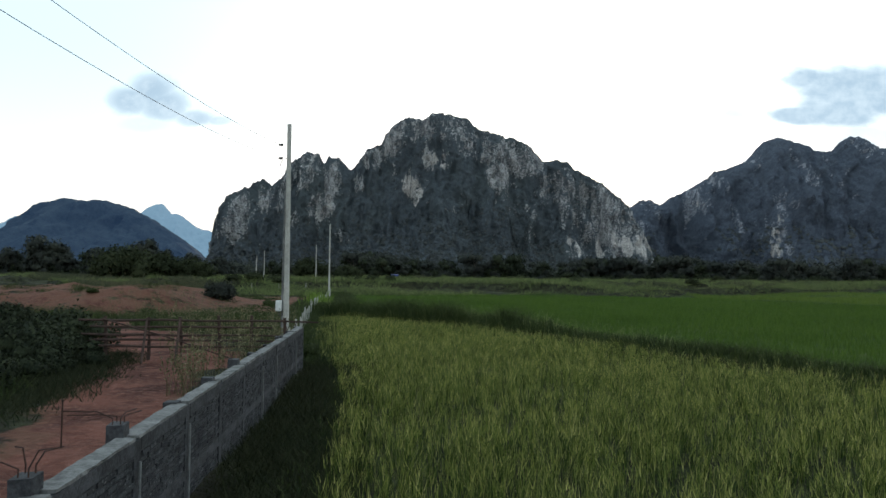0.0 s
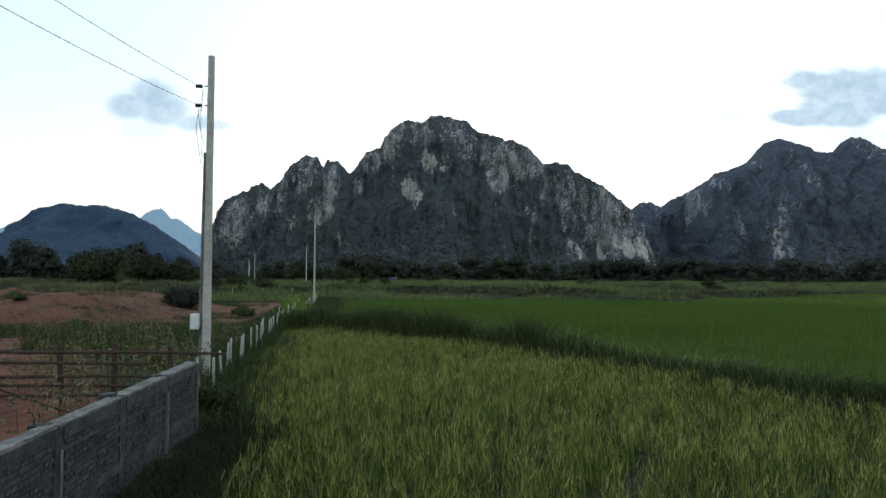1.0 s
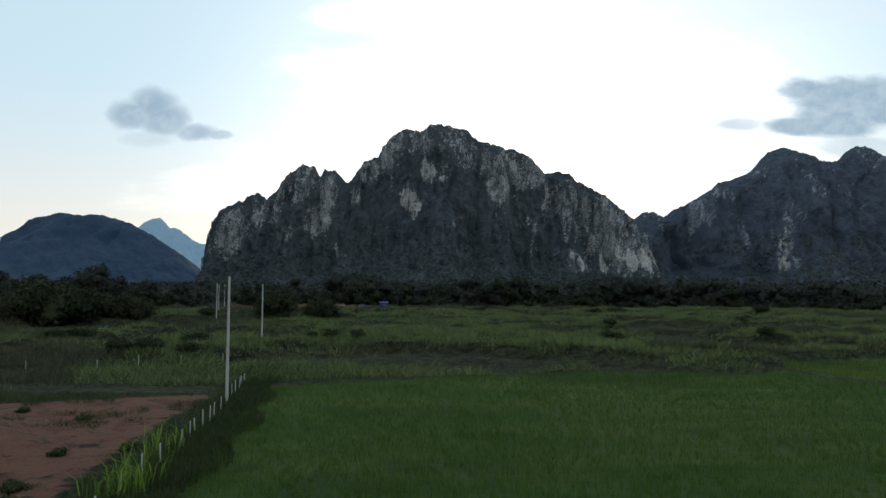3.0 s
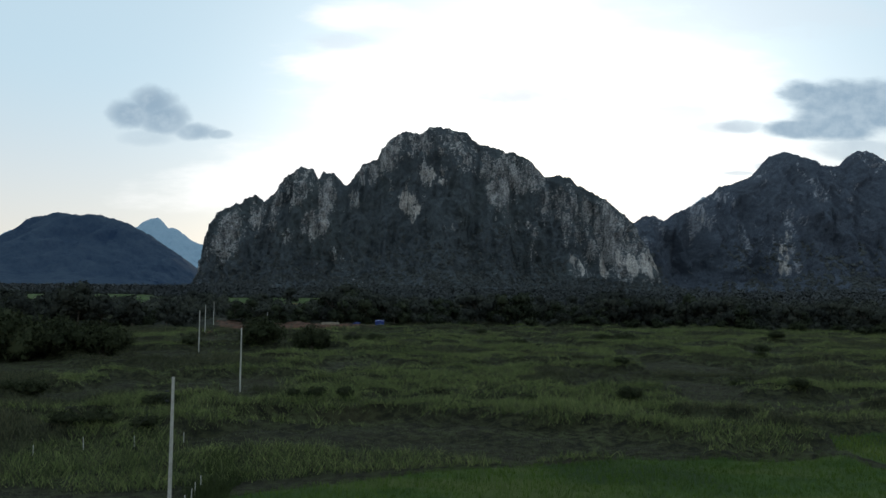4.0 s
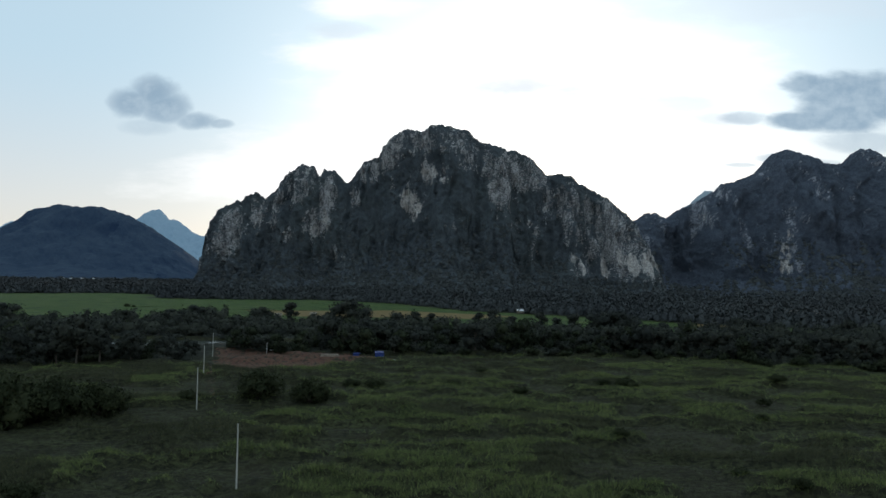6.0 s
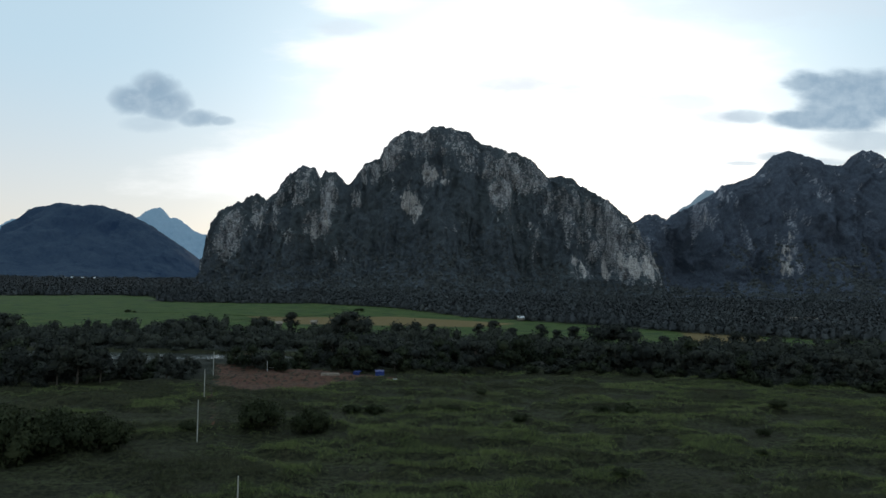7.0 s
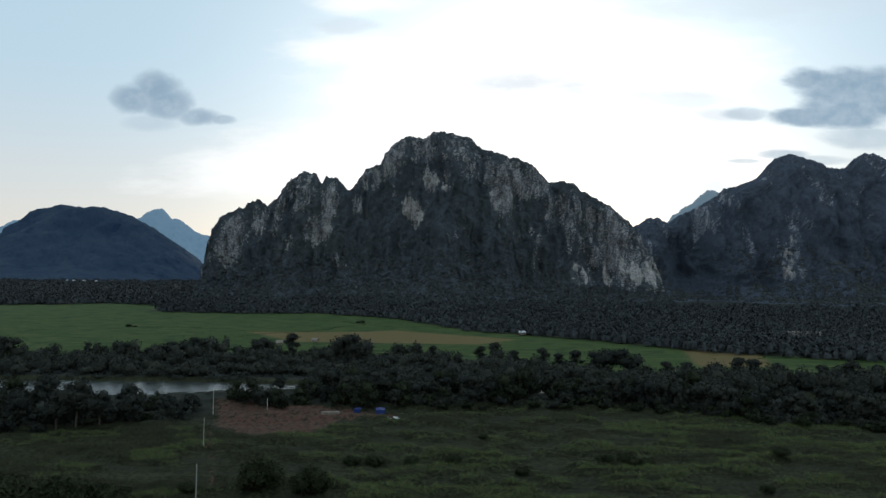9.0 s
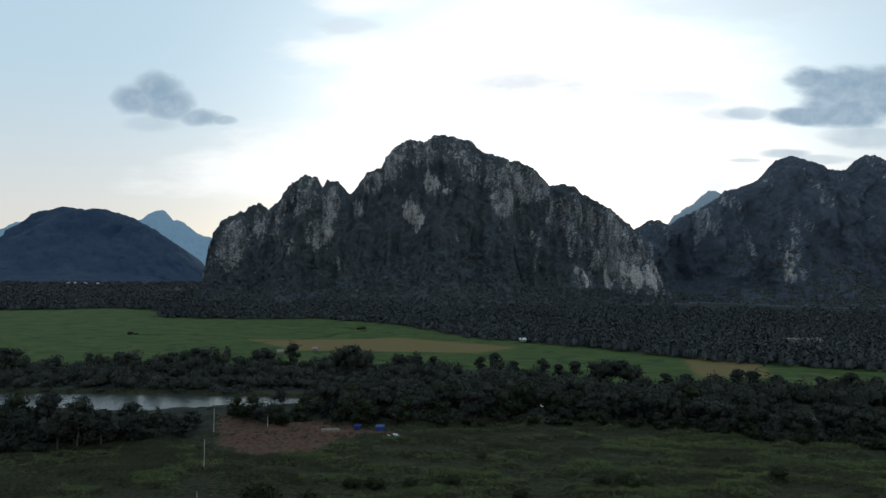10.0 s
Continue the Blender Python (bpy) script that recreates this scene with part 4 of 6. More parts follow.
def build_meadow():
    poly = [(-150, 230), (-75, 130), (-40, 82), (-16.5, 88.5), (1, 94.5), (34, 100.5), (60, 114), (110, 118), (170, 240), (60, 276), (0, 272), (-60, 240)]
    x, y = scatter_in(poly, 17, lambda x, y: (rng.random(len(x)) < 0.28 + 0.72 * mound(x, y) ** 1.3) & (rng.random(len(x)) < np.clip(120 / y, 0.4, 1)))
    x, y = np.repeat(x, 3) + rng.normal(0, 0.2, 3 * len(x)), np.repeat(y, 3) + rng.normal(0, 0.2, 3 * len(y))
    keep = cover(x, y)[0] < 0.4
    x, y = x[keep], y[keep]
    m, tuft = mound(x, y), vnoise(x * 0.7, y * 0.9, 0, 63)
    tall = (0.22 + 0.75 * m * (0.35 + tuft)) * rng.uniform(0.5, 1.2, len(x))
    kind_of = fbm(x * 0.05, y * 0.09, 0, 66, 3) - 0.16 * smooth01((-14 - x) / 30)
    # pale tussocks grow on the hummocks, standing in for their lit tops as well
    high = (m > 0.3) & (kind_of > 0.40) & (rng.random(len(x)) < 0.8)
    blade_field("tussocks", x[high], y[high], height(x[high], y[high]) - 0.03, tall[high] * 1.1, rng.uniform(0.03, 0.085, high.sum()), rng.uniform(0.2, 0.8, high.sum()), TUSSOCK,
                "pale yellow-green grass tussocks in the meadow", "grass", head=0.4, plain=True)
    x, y, tall = x[~high], y[~high], tall[~high]
    blade_field("meadow_grass", x, y, height(x, y) - 0.03, tall, rng.uniform(0.035, 0.09, len(x)), rng.uniform(0.2, 0.8, len(x)), MEADOW,
                "rough uncut meadow grass in uneven tussocks", "grass", head=0.3, plain=True)


build_meadow()


def bank_weeds():
    """Dark weeds on the bund between the fields, along the wall foot and the fence."""
    xs, ys, hs = [], [], []
    for (ax, ay), (bx, by) in zip(BUND, BUND[1:]):
        n = int(math.hypot(bx - ax, by - ay) * 420)
        s = rng.random(n)
        px, py = ax + (bx - ax) * s + rng.normal(0, 0.5, n), ay + (by - ay) * s + rng.normal(0, 0.5, n)
        xs.append(px), ys.append(py)
        hs.append((0.3 + 0.35 * fbm(px * 0.7, py * 0.7, 0, 31, 3) + 1.35 * smooth01((py - 30) / 8) * smooth01((50 - py) / 5) * fbm(px * 0.5, py * 0.5, 0, 3, 3) ** 1.3) * rng.uniform(0.5, 1.2, n))
    n = 20000
    py = rng.uniform(8, 96, n)
    px = np.where(py < 23, WALL_X(py) + 0.15 + 1.7 * rng.random(n), FENCE_X(py) + rng.normal(0.25, 0.75, n))
    xs.append(px), ys.append(py)
    hs.append((0.25 + 0.6 * fbm(px * 0.4, py * 0.4, 0, 8, 3)) * rng.uniform(0.5, 1.2, n) * np.where(py < 23, 0.16 + 0.3 * smooth01((px - WALL_X(py) - 0.7) / 0.8), 1.0))
    n = 26000
    py = rng.uniform(46, 92, n)
    px = FENCE_X(py) - 0.4 + (2.9 + 0.5 * np.sin(py * 0.7)) * rng.random(n)
    xs.append(px), ys.append(py)
    hs.append((0.18 + 0.55 * fbm(px * 0.5, py * 0.5, 0, 18, 3)) * rng.uniform(0.5, 1.2, n))
    x, y, tall = np.concatenate(xs), np.concatenate(ys), np.concatenate(hs)
    blade_field("weeds", x, y, height(x, y) - 0.02, tall, rng.uniform(0.01, 0.03, len(x)), rng.uniform(0.2, 0.8, len(x)), WEED,
                "dark overgrown weeds on the field bank and fence line", "weeds", head=0.4)
    x, y = np.concatenate(xs[:-2]), np.concatenate(ys[:-2])
    pick = rng.random(len(x)) < 0.16 * (0.4 + 1.2 * fbm(x * 0.5, y * 0.5, 0, 33, 3))
    x, y = x[pick] + rng.normal(0, 0.25, pick.sum()), y[pick] + rng.normal(0, 0.25, pick.sum())
    blade_field("bund_grass", x, y, height(x, y) - 0.02, rng.uniform(0.3, 0.95, len(x)) * (0.6 + 0.8 * smooth01((y - 24) / 10)), rng.uniform(0.008, 0.02, len(x)), rng.uniform(0.2, 0.9, len(x)), TUSSOCK,
                "loose pale grass stems on the field bank", "grass", head=0.5)
    # rough grass beside the track and round the soil heap
    n = 56000
    px, py = rng.uniform(-44, -4.5, n), rng.uniform(9, 84, n)
    keep = ((cover(px, py)[0] < 0.35) | ((py > 50) & (fbm(px * 0.5, py * 0.5, 0, 78, 2) > 0.64))) & (px < np.where(py < 23, WALL_X(py) - 0.4, FENCE_X(py))) & ((fbm(px * 0.2, py * 0.2, 0, 77, 3) > 0.42) | (py > 32)) & ((py > 27) | (px < line(py, ROAD) - 2.0) | (px > WALL_X(py) - 1.0))
    px, py = px[keep], py[keep]
    px, py = np.repeat(px, 4) + rng.normal(0, 0.1, 4 * len(px)), np.repeat(py, 4) + rng.normal(0, 0.1, 4 * len(py))
    n = 9000
    vx, vy = rng.uniform(-13, -7.5, n), rng.uniform(11, 24.5, n)
    keep = vx < line(vy, [(11, -8.6), (15, -8.7), (17.5, -8.8), (21, -9.6), (24.5, -10.6)]) + rng.normal(0, 0.3, n)
    vx, vy = np.repeat(vx[keep], 5), np.repeat(vy[keep], 5)
    vx, vy = vx + rng.normal(0, 0.12, len(vx)), vy + rng.normal(0, 0.12, len(vy))
    # dark blades along the wall foot stand in for the shaded gap there
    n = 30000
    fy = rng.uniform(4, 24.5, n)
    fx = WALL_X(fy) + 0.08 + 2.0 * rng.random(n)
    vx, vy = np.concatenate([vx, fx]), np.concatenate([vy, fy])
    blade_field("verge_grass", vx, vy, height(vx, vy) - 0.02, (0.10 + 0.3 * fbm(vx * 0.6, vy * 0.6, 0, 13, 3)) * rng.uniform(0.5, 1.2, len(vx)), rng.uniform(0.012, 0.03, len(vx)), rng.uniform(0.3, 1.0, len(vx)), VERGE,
                "low matted dark grass on the track's verge, and as painted shade at the wall foot", "grass", head=0.3, plain=True)
    tall = (0.12 + 0.5 * fbm(px * 0.3, py * 0.3, 0, 12, 3) + 0.6 * smooth01((py - 31) / 6) * smooth01((46 - py) / 5)) * rng.uniform(0.5, 1.2, len(px))
    blade_field("roadside_grass", px, py, height(px, py) - 0.02, tall, rng.uniform(0.012, 0.035, len(px)), rng.uniform(0.2, 0.8, len(px)), WEED,
                "straggling dark grass beside the dirt track", "grass", head=0.3, plain=True)


bank_weeds()


def seeding_weeds():
    """Thin dry weeds with pale seed heads, standing in loose clumps by the wall, the gate and the heap."""
    spots = [(-6.6, 17.6, 0.35, 34), (-6.7, 19.4, 0.4, 26), (-6.4, 21.0, 0.5, 30), (-7.2, 24.6, 0.6, 60), (-8.6, 25.6, 0.7, 60), (-9.8, 26.4, 0.6, 34), (-6.5, 26.0, 0.5, 50), (-8.6, 30.0, 1.0, 36),
             (-11.5, 33.5, 1.2, 26), (-8.3, 34.5, 1.0, 30), (-14.2, 35.0, 1.6, 26), (-13.0, 38.0, 2.0, 36), (-16.0, 44.0, 2.5, 40), (-20.5, 52.5, 2.0, 60), (-27.0, 58.0, 3.0, 60), (-23.0, 67.0, 2.5, 60)]
    xs, ys = [], []
    for cx, cy, r, n in spots:
        xs.append(cx + rng.normal(0, r * 0.6, n)), ys.append(cy + rng.normal(0, r * 0.6, n))
    x, y = np.concatenate(xs), np.concatenate(ys)
    keep = x < np.where(y < 23, WALL_X(y) - 0.4, FENCE_X(y))
    x, y = x[keep], y[keep]
    n = len(x)
    tall = rng.uniform(0.5, 1.25, n)
    foot = np.stack([x, y, height(x, y) - 0.03], 1)
    lean = rng.normal(0, 0.16, (n, 2)) * tall[:, None]
    tip = foot + np.column_stack([lean, tall])
    a = rng.uniform(0, np.pi, n)
    side = np.stack([np.cos(a), np.sin(a), np.zeros(n)], 1) * 0.007
    v = np.stack([foot - side, foot + side, tip + side * 0.5, tip - side * 0.5], 1).reshape(-1, 3)
    per = 12
    share = 0.35 + 0.7 * rng.random((n, per, 1)) ** 0.7
    c = foot[:, None, :] + (tip - foot)[:, None, :] * share + rng.normal(0, 0.055, (n, per, 3))
    lv, lf = leaf_cards(c.reshape(-1, 3), 0.034, 1.5)
    ob = thing_mesh("seeding_weeds", np.concatenate([v, lv]), [np.arange(4 * n).reshape(n, 4), lf + 4 * n], DRY)
    tagged(ob, "thin dry weeds with pale seed heads by the track", "weeds", kind="stuff")
    # a bright stand of reeds in the fence line
    n = 130
    x, y = np.concatenate([rng.normal(-11.3, 0.55, n), rng.normal(-12.6, 0.5, n // 2)]), np.concatenate([rng.normal(60.5, 1.0, n), rng.normal(66.5, 1.2, n // 2)])
    blade_field("reeds", x, y, height(x, y) - 0.02, rng.uniform(0.7, 1.7, len(x)), rng.uniform(0.03, 0.07, len(x)), rng.uniform(0.2, 0.6, len(x)), REED,
                "light green arching reeds in the fence line", "reeds", head=0.5)


seeding_weeds()


# ---- trees ----
RIVER_GAPS = [(39.7, 324, 0.9), (58.8, 316, 1.2), (99.7, 306, 2.0), (109.4, 303, 0.9), (124, 297, 1.0), (130.6, 295, 1.9), (-40.6, 306, 1.6), (-47, 307, 2.0), (-56, 308, 1.6)]


def in_river_gap(x, y):
    return any(abs(x - gx * (y - 43) / (gy - 43)) < half and gy - 32 < y < gy for gx, gy, half in RIVER_GAPS)


def build_trees():
    label = "dark green broadleaf tree on the river bank"
    kinds = [make_tree("tree", 9.5, 7.5, 740, 0.53, LEAF_A, label), make_tree("tree", 8.0, 8.0, 740, 0.53, LEAF_A, label, low=0.12),
             make_tree("tree", 11.0, 7.0, 800, 0.53, LEAF_A, label, low=0.2), make_tree("tree", 6.5, 7.5, 620, 0.52, LEAF_B, label, low=0.05),
             make_tree("tree", 7.0, 5.0, 650, 0.5, LEAF_A, label, low=0.15, lean=0.05)]
    bushes = [make_shrub("bush", 3.2, 6.0, 520, 0.42, LEAF_A, "dense dark bush at the meadow's edge", "bush"),
              make_shrub("bush", 2.4, 5.0, 420, 0.38, LEAF_B, "dense dark bush at the meadow's edge", "bush")]
    spots, low = [], []
    for i in range(330):
        x = random.uniform(-190, 195)
        e, r = float(line(x, MEADOW_END)), float(line(x, RIVER_NEAR))
        y = random.uniform(e + 2, r - 3) if x > -60 else random.uniform(e + 1, e + 24)
        if -82 < x < -8 and y < 284 and inside(np.array([x]), np.array([y]), [(-84, 284), (-70, 238), (-45, 222), (-8, 250), (-8, 268), (-45, 284)])[0]:
            continue
        if -95 < x < -30 and y > 284 and random.random() < 0.6:
            continue
        if in_river_gap(x, y):
            continue
        spots.append((x, y, random.uniform(0.7, 1.05) if x > -60 else random.uniform(0.45, 0.85)))
    spots += [(-80, 246, 1.0), (-63, 276, 0.9), (-58.5, 273, 0.95), (-52, 268, 0.9), (-47, 276, 0.85), (-39, 277, 0.9), (-70, 279, 0.7), (-32, 274, 0.8), (-24, 272, 0.9), (-141, 264, 0.95), (-136, 262, 1.0), (-130, 264, 1.0), (-124, 262, 1.0), (-119, 266, 0.95), (-134, 267, 0.9), (-127, 266, 0.9), (-170, 260, 0.9), (-176, 258, 1.0), (-100, 266, 0.8), (-92, 268, 0.7), (-46, 284, 1.0), (-41, 288, 1.1), (-37, 283.5, 1.0), (-32, 287, 1.15), (-27, 283, 1.0), (-21, 285, 1.05), (-15, 282, 1.0), (-49, 290, 1.0), (-35, 291, 1.05), (-23, 290, 1.1), (-10, 286, 1.0)]
    plant(kinds, spots, "trees along the river")
    plume = make_tree("tree", 11.0, 8.0, 1500, 0.5, LEAF_A, "tall dark tree with loose feathery top beyond the meadow", low=0.3, lobes_n=9, lean=0.04)
    plume.matrix_basis = on_ground(-102, 238, 30, 1.22)
    tagged(plume, group="trees along the river")
    for x, y, s in ((-107, 237, 0.8), (-96, 239, 0.72), (-119, 238, 0.84), (-138, 237, 1.06), (-133, 240, 0.86), (-149, 238, 0.8), (-166, 240, 0.75), (-88, 241, 0.62)):
        tagged(copy_thing(plume, on_ground(x, y, random.uniform(0, 360), s, 0.1, random.uniform(0.95, 1.05))), "dark green broadleaf tree beyond the meadow")
    for i in range(120):
        x = random.uniform(-150, 160)
        if -80 < x < -10:
            continue
        low.append((x, float(line(x, MEADOW_END)) + random.uniform(-3, 4), random.uniform(0.6, 1.1)))
    plant(bushes, low, "bushes at the meadow's edge")
    tall = make_tree("tall_tree", 15.0, 15.0, 1700, 0.7, LEAF_A, "tall spreading dark tree standing above the bank woods", low=0.3, lobes_n=10)
    tall.matrix_basis = on_ground(-43, 384, 40)
    tagged(tall, group="tall trees over the bank woods")
    slim = make_tree("tall_tree", 12.0, 7.5, 1200, 0.5, LEAF_A, "tall slender dark tree standing above the bank woods", low=0.3, lobes_n=7)
    slim.matrix_basis = on_ground(-80, 412, 10)
    tagged(slim, group="tall trees over the bank woods")
    for x, y, s in ((-96, 415, 0.8), (-21, 404, 0.8), (-12, 398, 0.9), (-4, 402, 0.75), (20, 392, 0.85), (28, 397, 0.95), (37, 388, 0.8), (50, 378, 0.9), (57, 376, 0.75), (64, 370, 0.95), (76, 362, 0.9), (84, 358, 1.0),
                    (101, 350, 0.85), (109, 348, 0.8), (130, 343, 1.0), (138, 346, 1.05), (146, 342, 0.9), (166, 342, 0.9), (176, 338, 1.0), (186, 336, 0.85), (-128, 402, 0.75), (-140, 398, 0.7), (-162, 398, 0.75), (-216, 384, 0.9), (-228, 388, 1.0), (-236, 380, 0.85)):
        copy_thing(random.choice((slim, slim, tall)), on_ground(x, y, random.uniform(0, 360), s * 0.9, 0.1, random.uniform(0.85, 1.05)))


build_trees()


def build_bank_woods():
    """The unbroken wood on the far bank: uneven crowns of leaf clumps, one thing."""
    n = 800
    x = rng.uniform(-290, 290, n)
    a, b = line(x, RIVER_FAR) + 5, line(x, FIELD_NEAR) - 3
    y = a + (b - a) * rng.random(n)
    r, h = rng.uniform(2.2, 4.6, n), rng.uniform(3.0, 8.0, n) * (0.55 + 0.9 * vnoise(x * 0.05, y * 0.05, 0, 4))
    per = 135
    d = rng.normal(size=(n, per, 3))
    d /= np.linalg.norm(d, axis=2)[:, :, None]
    rad = (0.55 + 0.45 * rng.random((n, per)) ** 0.5) * (0.75 + 0.5 * vnoise(d[:, :, 0] * 2.2 + x[:, None], d[:, :, 1] * 2.2, d[:, :, 2] * 2.2, 6))
    c = np.stack([x, y, h * 0.5], 1)[:, None, :] + d * rad[:, :, None] * np.stack([r, r, h * 0.52], 1)[:, None, :]
    c[:, :, 2] = np.maximum(c[:, :, 2], 0.2)
    v, f = leaf_cards(c.reshape(-1, 3), 0.7, 1.0, facing=d.reshape(-1, 3), spread=0.5)
    lumps = masses(np.stack([x, y, h * 0.5], 1), np.stack([r, r, h * 0.52], 1) * 0.6, 8, 5, 8, False)
    ob = leafy_mesh("bank_woods", LEAF_A, lumps, (v, f), d.reshape(-1, 3))
    tagged(ob, "dense dark trees crowding the far river bank", "woods", kind="stuff")


build_bank_woods()


def build_scrub():
    """Low scrub filling both banks under the trees."""
    n = 1150
    x = rng.uniform(-270, 230, n)
    near = rng.random(n) < 0.5
    a = np.where(near, line(x, MEADOW_END) + 2, line(x, RIVER_FAR) + 2)
    b = np.where(near, line(x, RIVER_NEAR) - 3, line(x, RIVER_FAR) + 34)
    y = a + (b - a) * rng.random(n)
    keep = ~inside(x, y, [(-84, 287), (-70, 238), (-45, 222), (-8, 250), (-8, 268), (-45, 287)])
    x, y = x[keep], y[keep]
    n = len(x)
    r, h = rng.uniform(1.6, 3.4, n), rng.uniform(1.4, 3.6, n) * np.where((x < -60) & (y > line(x, MEADOW_END) + 26), 0.45, 1.0)
    per = 66
    d = rng.normal(size=(n, per, 3))
    d /= np.linalg.norm(d, axis=2)[:, :, None]
    d[:, :, 2] = np.abs(d[:, :, 2])
    c = np.stack([x, y, np.full(n, -0.1)], 1)[:, None, :] + d * (0.5 + 0.5 * rng.random((n, per, 1))) * np.stack([r, r, h], 1)[:, None, :]
    v, f = leaf_cards(c.reshape(-1, 3), 0.6, 1.0, facing=d.reshape(-1, 3), spread=0.5)
    lumps = masses(np.stack([x, y, np.full(n, -0.1)], 1), np.stack([r, r, h], 1) * 0.6, 9)
    tagged(leafy_mesh("scrub", LEAF_A, lumps, (v, f), d.reshape(-1, 3)), "tangled dark scrub along the river banks", "scrub", kind="stuff")


build_scrub()


def build_far_woods():
    """Wooded plain and slope foot: many small crowns of leaf clumps, one thing."""
    n = 10000
    x = rng.uniform(-1000, 1000, n)
    y = line(x, FIELD_FAR) - 6 + rng.random(n) ** 1.3 * 650
    y = np.where(rng.random(n) < 0.12, line(x, FIELD_FAR) + rng.random(n) * 40, y)
    keep = (np.abs(x) < 0.72 * y) & (y > 380)
    x, y = x[keep], y[keep]
    m = 3200
    px, py = rng.uniform(-2200, -250, m), rng.uniform(880, 2900, m)
    ok = (py > line(px, FIELD_FAR)) & (np.abs(px) < 0.75 * py)
    x, y = np.concatenate([x, px[ok]]), np.concatenate([y, py[ok]])
    m = 2000
    px = rng.uniform(60, 620, m)
    py = line(px, FIELD_FAR) + rng.uniform(0, 420, m)
    x, y = np.concatenate([x, px]), np.concatenate([y, py])
    far = 1 + np.clip((y - 600) / 900, 0, 1.6)
    r = rng.uniform(2.8, 6.4, len(x)) * far
    h = rng.uniform(4.5, 12, len(x)) * (0.65 + 0.7 * vnoise(x * 0.03, y * 0.03, 0, 14))
    lumps = masses(np.stack([x, y, h * 0.2], 1), np.stack([r * 0.42, r * 0.42, h * 0.35], 1), 12, 4, 6)
    per = 50
    d = rng.normal(size=(len(x), per, 3))
    d /= np.linalg.norm(d, axis=2)[:, :, None]
    d[:, :, 2] = np.abs(d[:, :, 2])
    c = np.stack([x, y, h * 0.25], 1)[:, None, :] + d * (0.55 + 0.5 * rng.random((len(x), per, 1))) * np.stack([r, r, h * 0.85], 1)[:, None, :]
    leaves = leaf_cards(c.reshape(-1, 3), np.repeat(0.95 * far, per), 1.0, facing=d.reshape(-1, 3), spread=1.0)
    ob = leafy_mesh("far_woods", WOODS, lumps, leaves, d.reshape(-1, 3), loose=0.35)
    tagged(ob, "dark continuous woodland at the mountain's foot", "woods", kind="stuff")


build_far_woods()


def build_slope_woods():
    """Forest climbing the gullies at the mountain's foot: small crowns of leaf clumps, one thing."""
    n = 9000
    x, y = rng.uniform(-480, 480, n), rng.uniform(860, 1130, n)
    x2, y2 = rng.uniform(300, 1150, 5000), rng.uniform(1150, 1460, 5000)
    spots = []
    for ridge, xs, ys in ((MAIN, x, y), (RIGHT, x2, y2)):
        keep = rng.random(len(xs)) < 0.35 + 0.9 * fbm(xs * 0.012, ys * 0.02, 0, 91, 3)
        for px, py in zip(xs[keep], ys[keep]):
            hit, at, normal, face = ridge.ray_cast(Vector((px, py, 600)), Vector((0, 0, -1)))
            if hit and 1.5 < at.z < (28 if ridge == MAIN and px > 200 else 110) and normal.z > 0.18:
                spots.append(at.to_tuple())
    c = np.array(spots)
    m = len(c)
    r = rng.uniform(2.0, 4.2, m) * np.where(c[:, 1] > 1150, 1.5, 1.0)
    lumps = masses(c, np.stack([r, r, r * 0.8], 1) * 0.8, 15, 4, 6)
    per = 20
    d = rng.normal(size=(m, per, 3))
    d /= np.linalg.norm(d, axis=2)[:, :, None]
    d[:, :, 2] = np.abs(d[:, :, 2])
    c = c[:, None, :] + d * (0.6 + 0.5 * rng.random((m, per, 1))) * np.stack([r, r, r * 1.5], 1)[:, None, :]
    leaves = leaf_cards(c.reshape(-1, 3), 1.2, 1.0, facing=d.reshape(-1, 3), spread=1.0)
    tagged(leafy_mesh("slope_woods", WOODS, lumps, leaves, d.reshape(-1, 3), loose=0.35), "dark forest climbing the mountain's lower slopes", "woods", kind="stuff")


build_slope_woods()


def build_field_banks():
    """Dark overgrown banks and paths across the far paddies."""
    banks = [[(-134, 702), (-90, 672), (-67, 642), (-95, 575), (-150, 500)], [(188, 449), (168, 400), (150, 358)], [(-165, 562), (-112, 546), (-98, 512)],
             [(-246, 576), (-190, 582)]]
    xs, ys = [], []
    for pts in banks:
        for (ax, ay), (bx, by) in zip(pts, pts[1:]):
            n = int(math.hypot(bx - ax, by - ay) * 5)
            s = rng.random(n)
            xs.append(ax + (bx - ax) * s + rng.normal(0, 0.3, n) + 3 * np.sin(s * 9)), ys.append(ay + (by - ay) * s + rng.normal(0, 0.3, n))
    x, y = np.concatenate(xs), np.concatenate(ys)
    blade_field("bank_grass", x, y, height(x, y) - 0.02, rng.uniform(0.2, 0.6, len(x)), rng.uniform(0.12, 0.35, len(x)), rng.uniform(0.2, 0.8, len(x)), WEED,
                "dark overgrown banks between the far paddies", "grass", head=0.3)


build_field_banks()


# ---- boundary wall ----
WALL_DIR = Vector((-0.083, 1.0, 0)).normalized()
WALL_OUT = Vector((WALL_DIR.y, -WALL_DIR.x, 0))        # towards the rice
WALL_END = Vector((-5.21, 23.07, 0))
BAY, COURSE, BRICK_L = 1.675, 0.062, 0.205


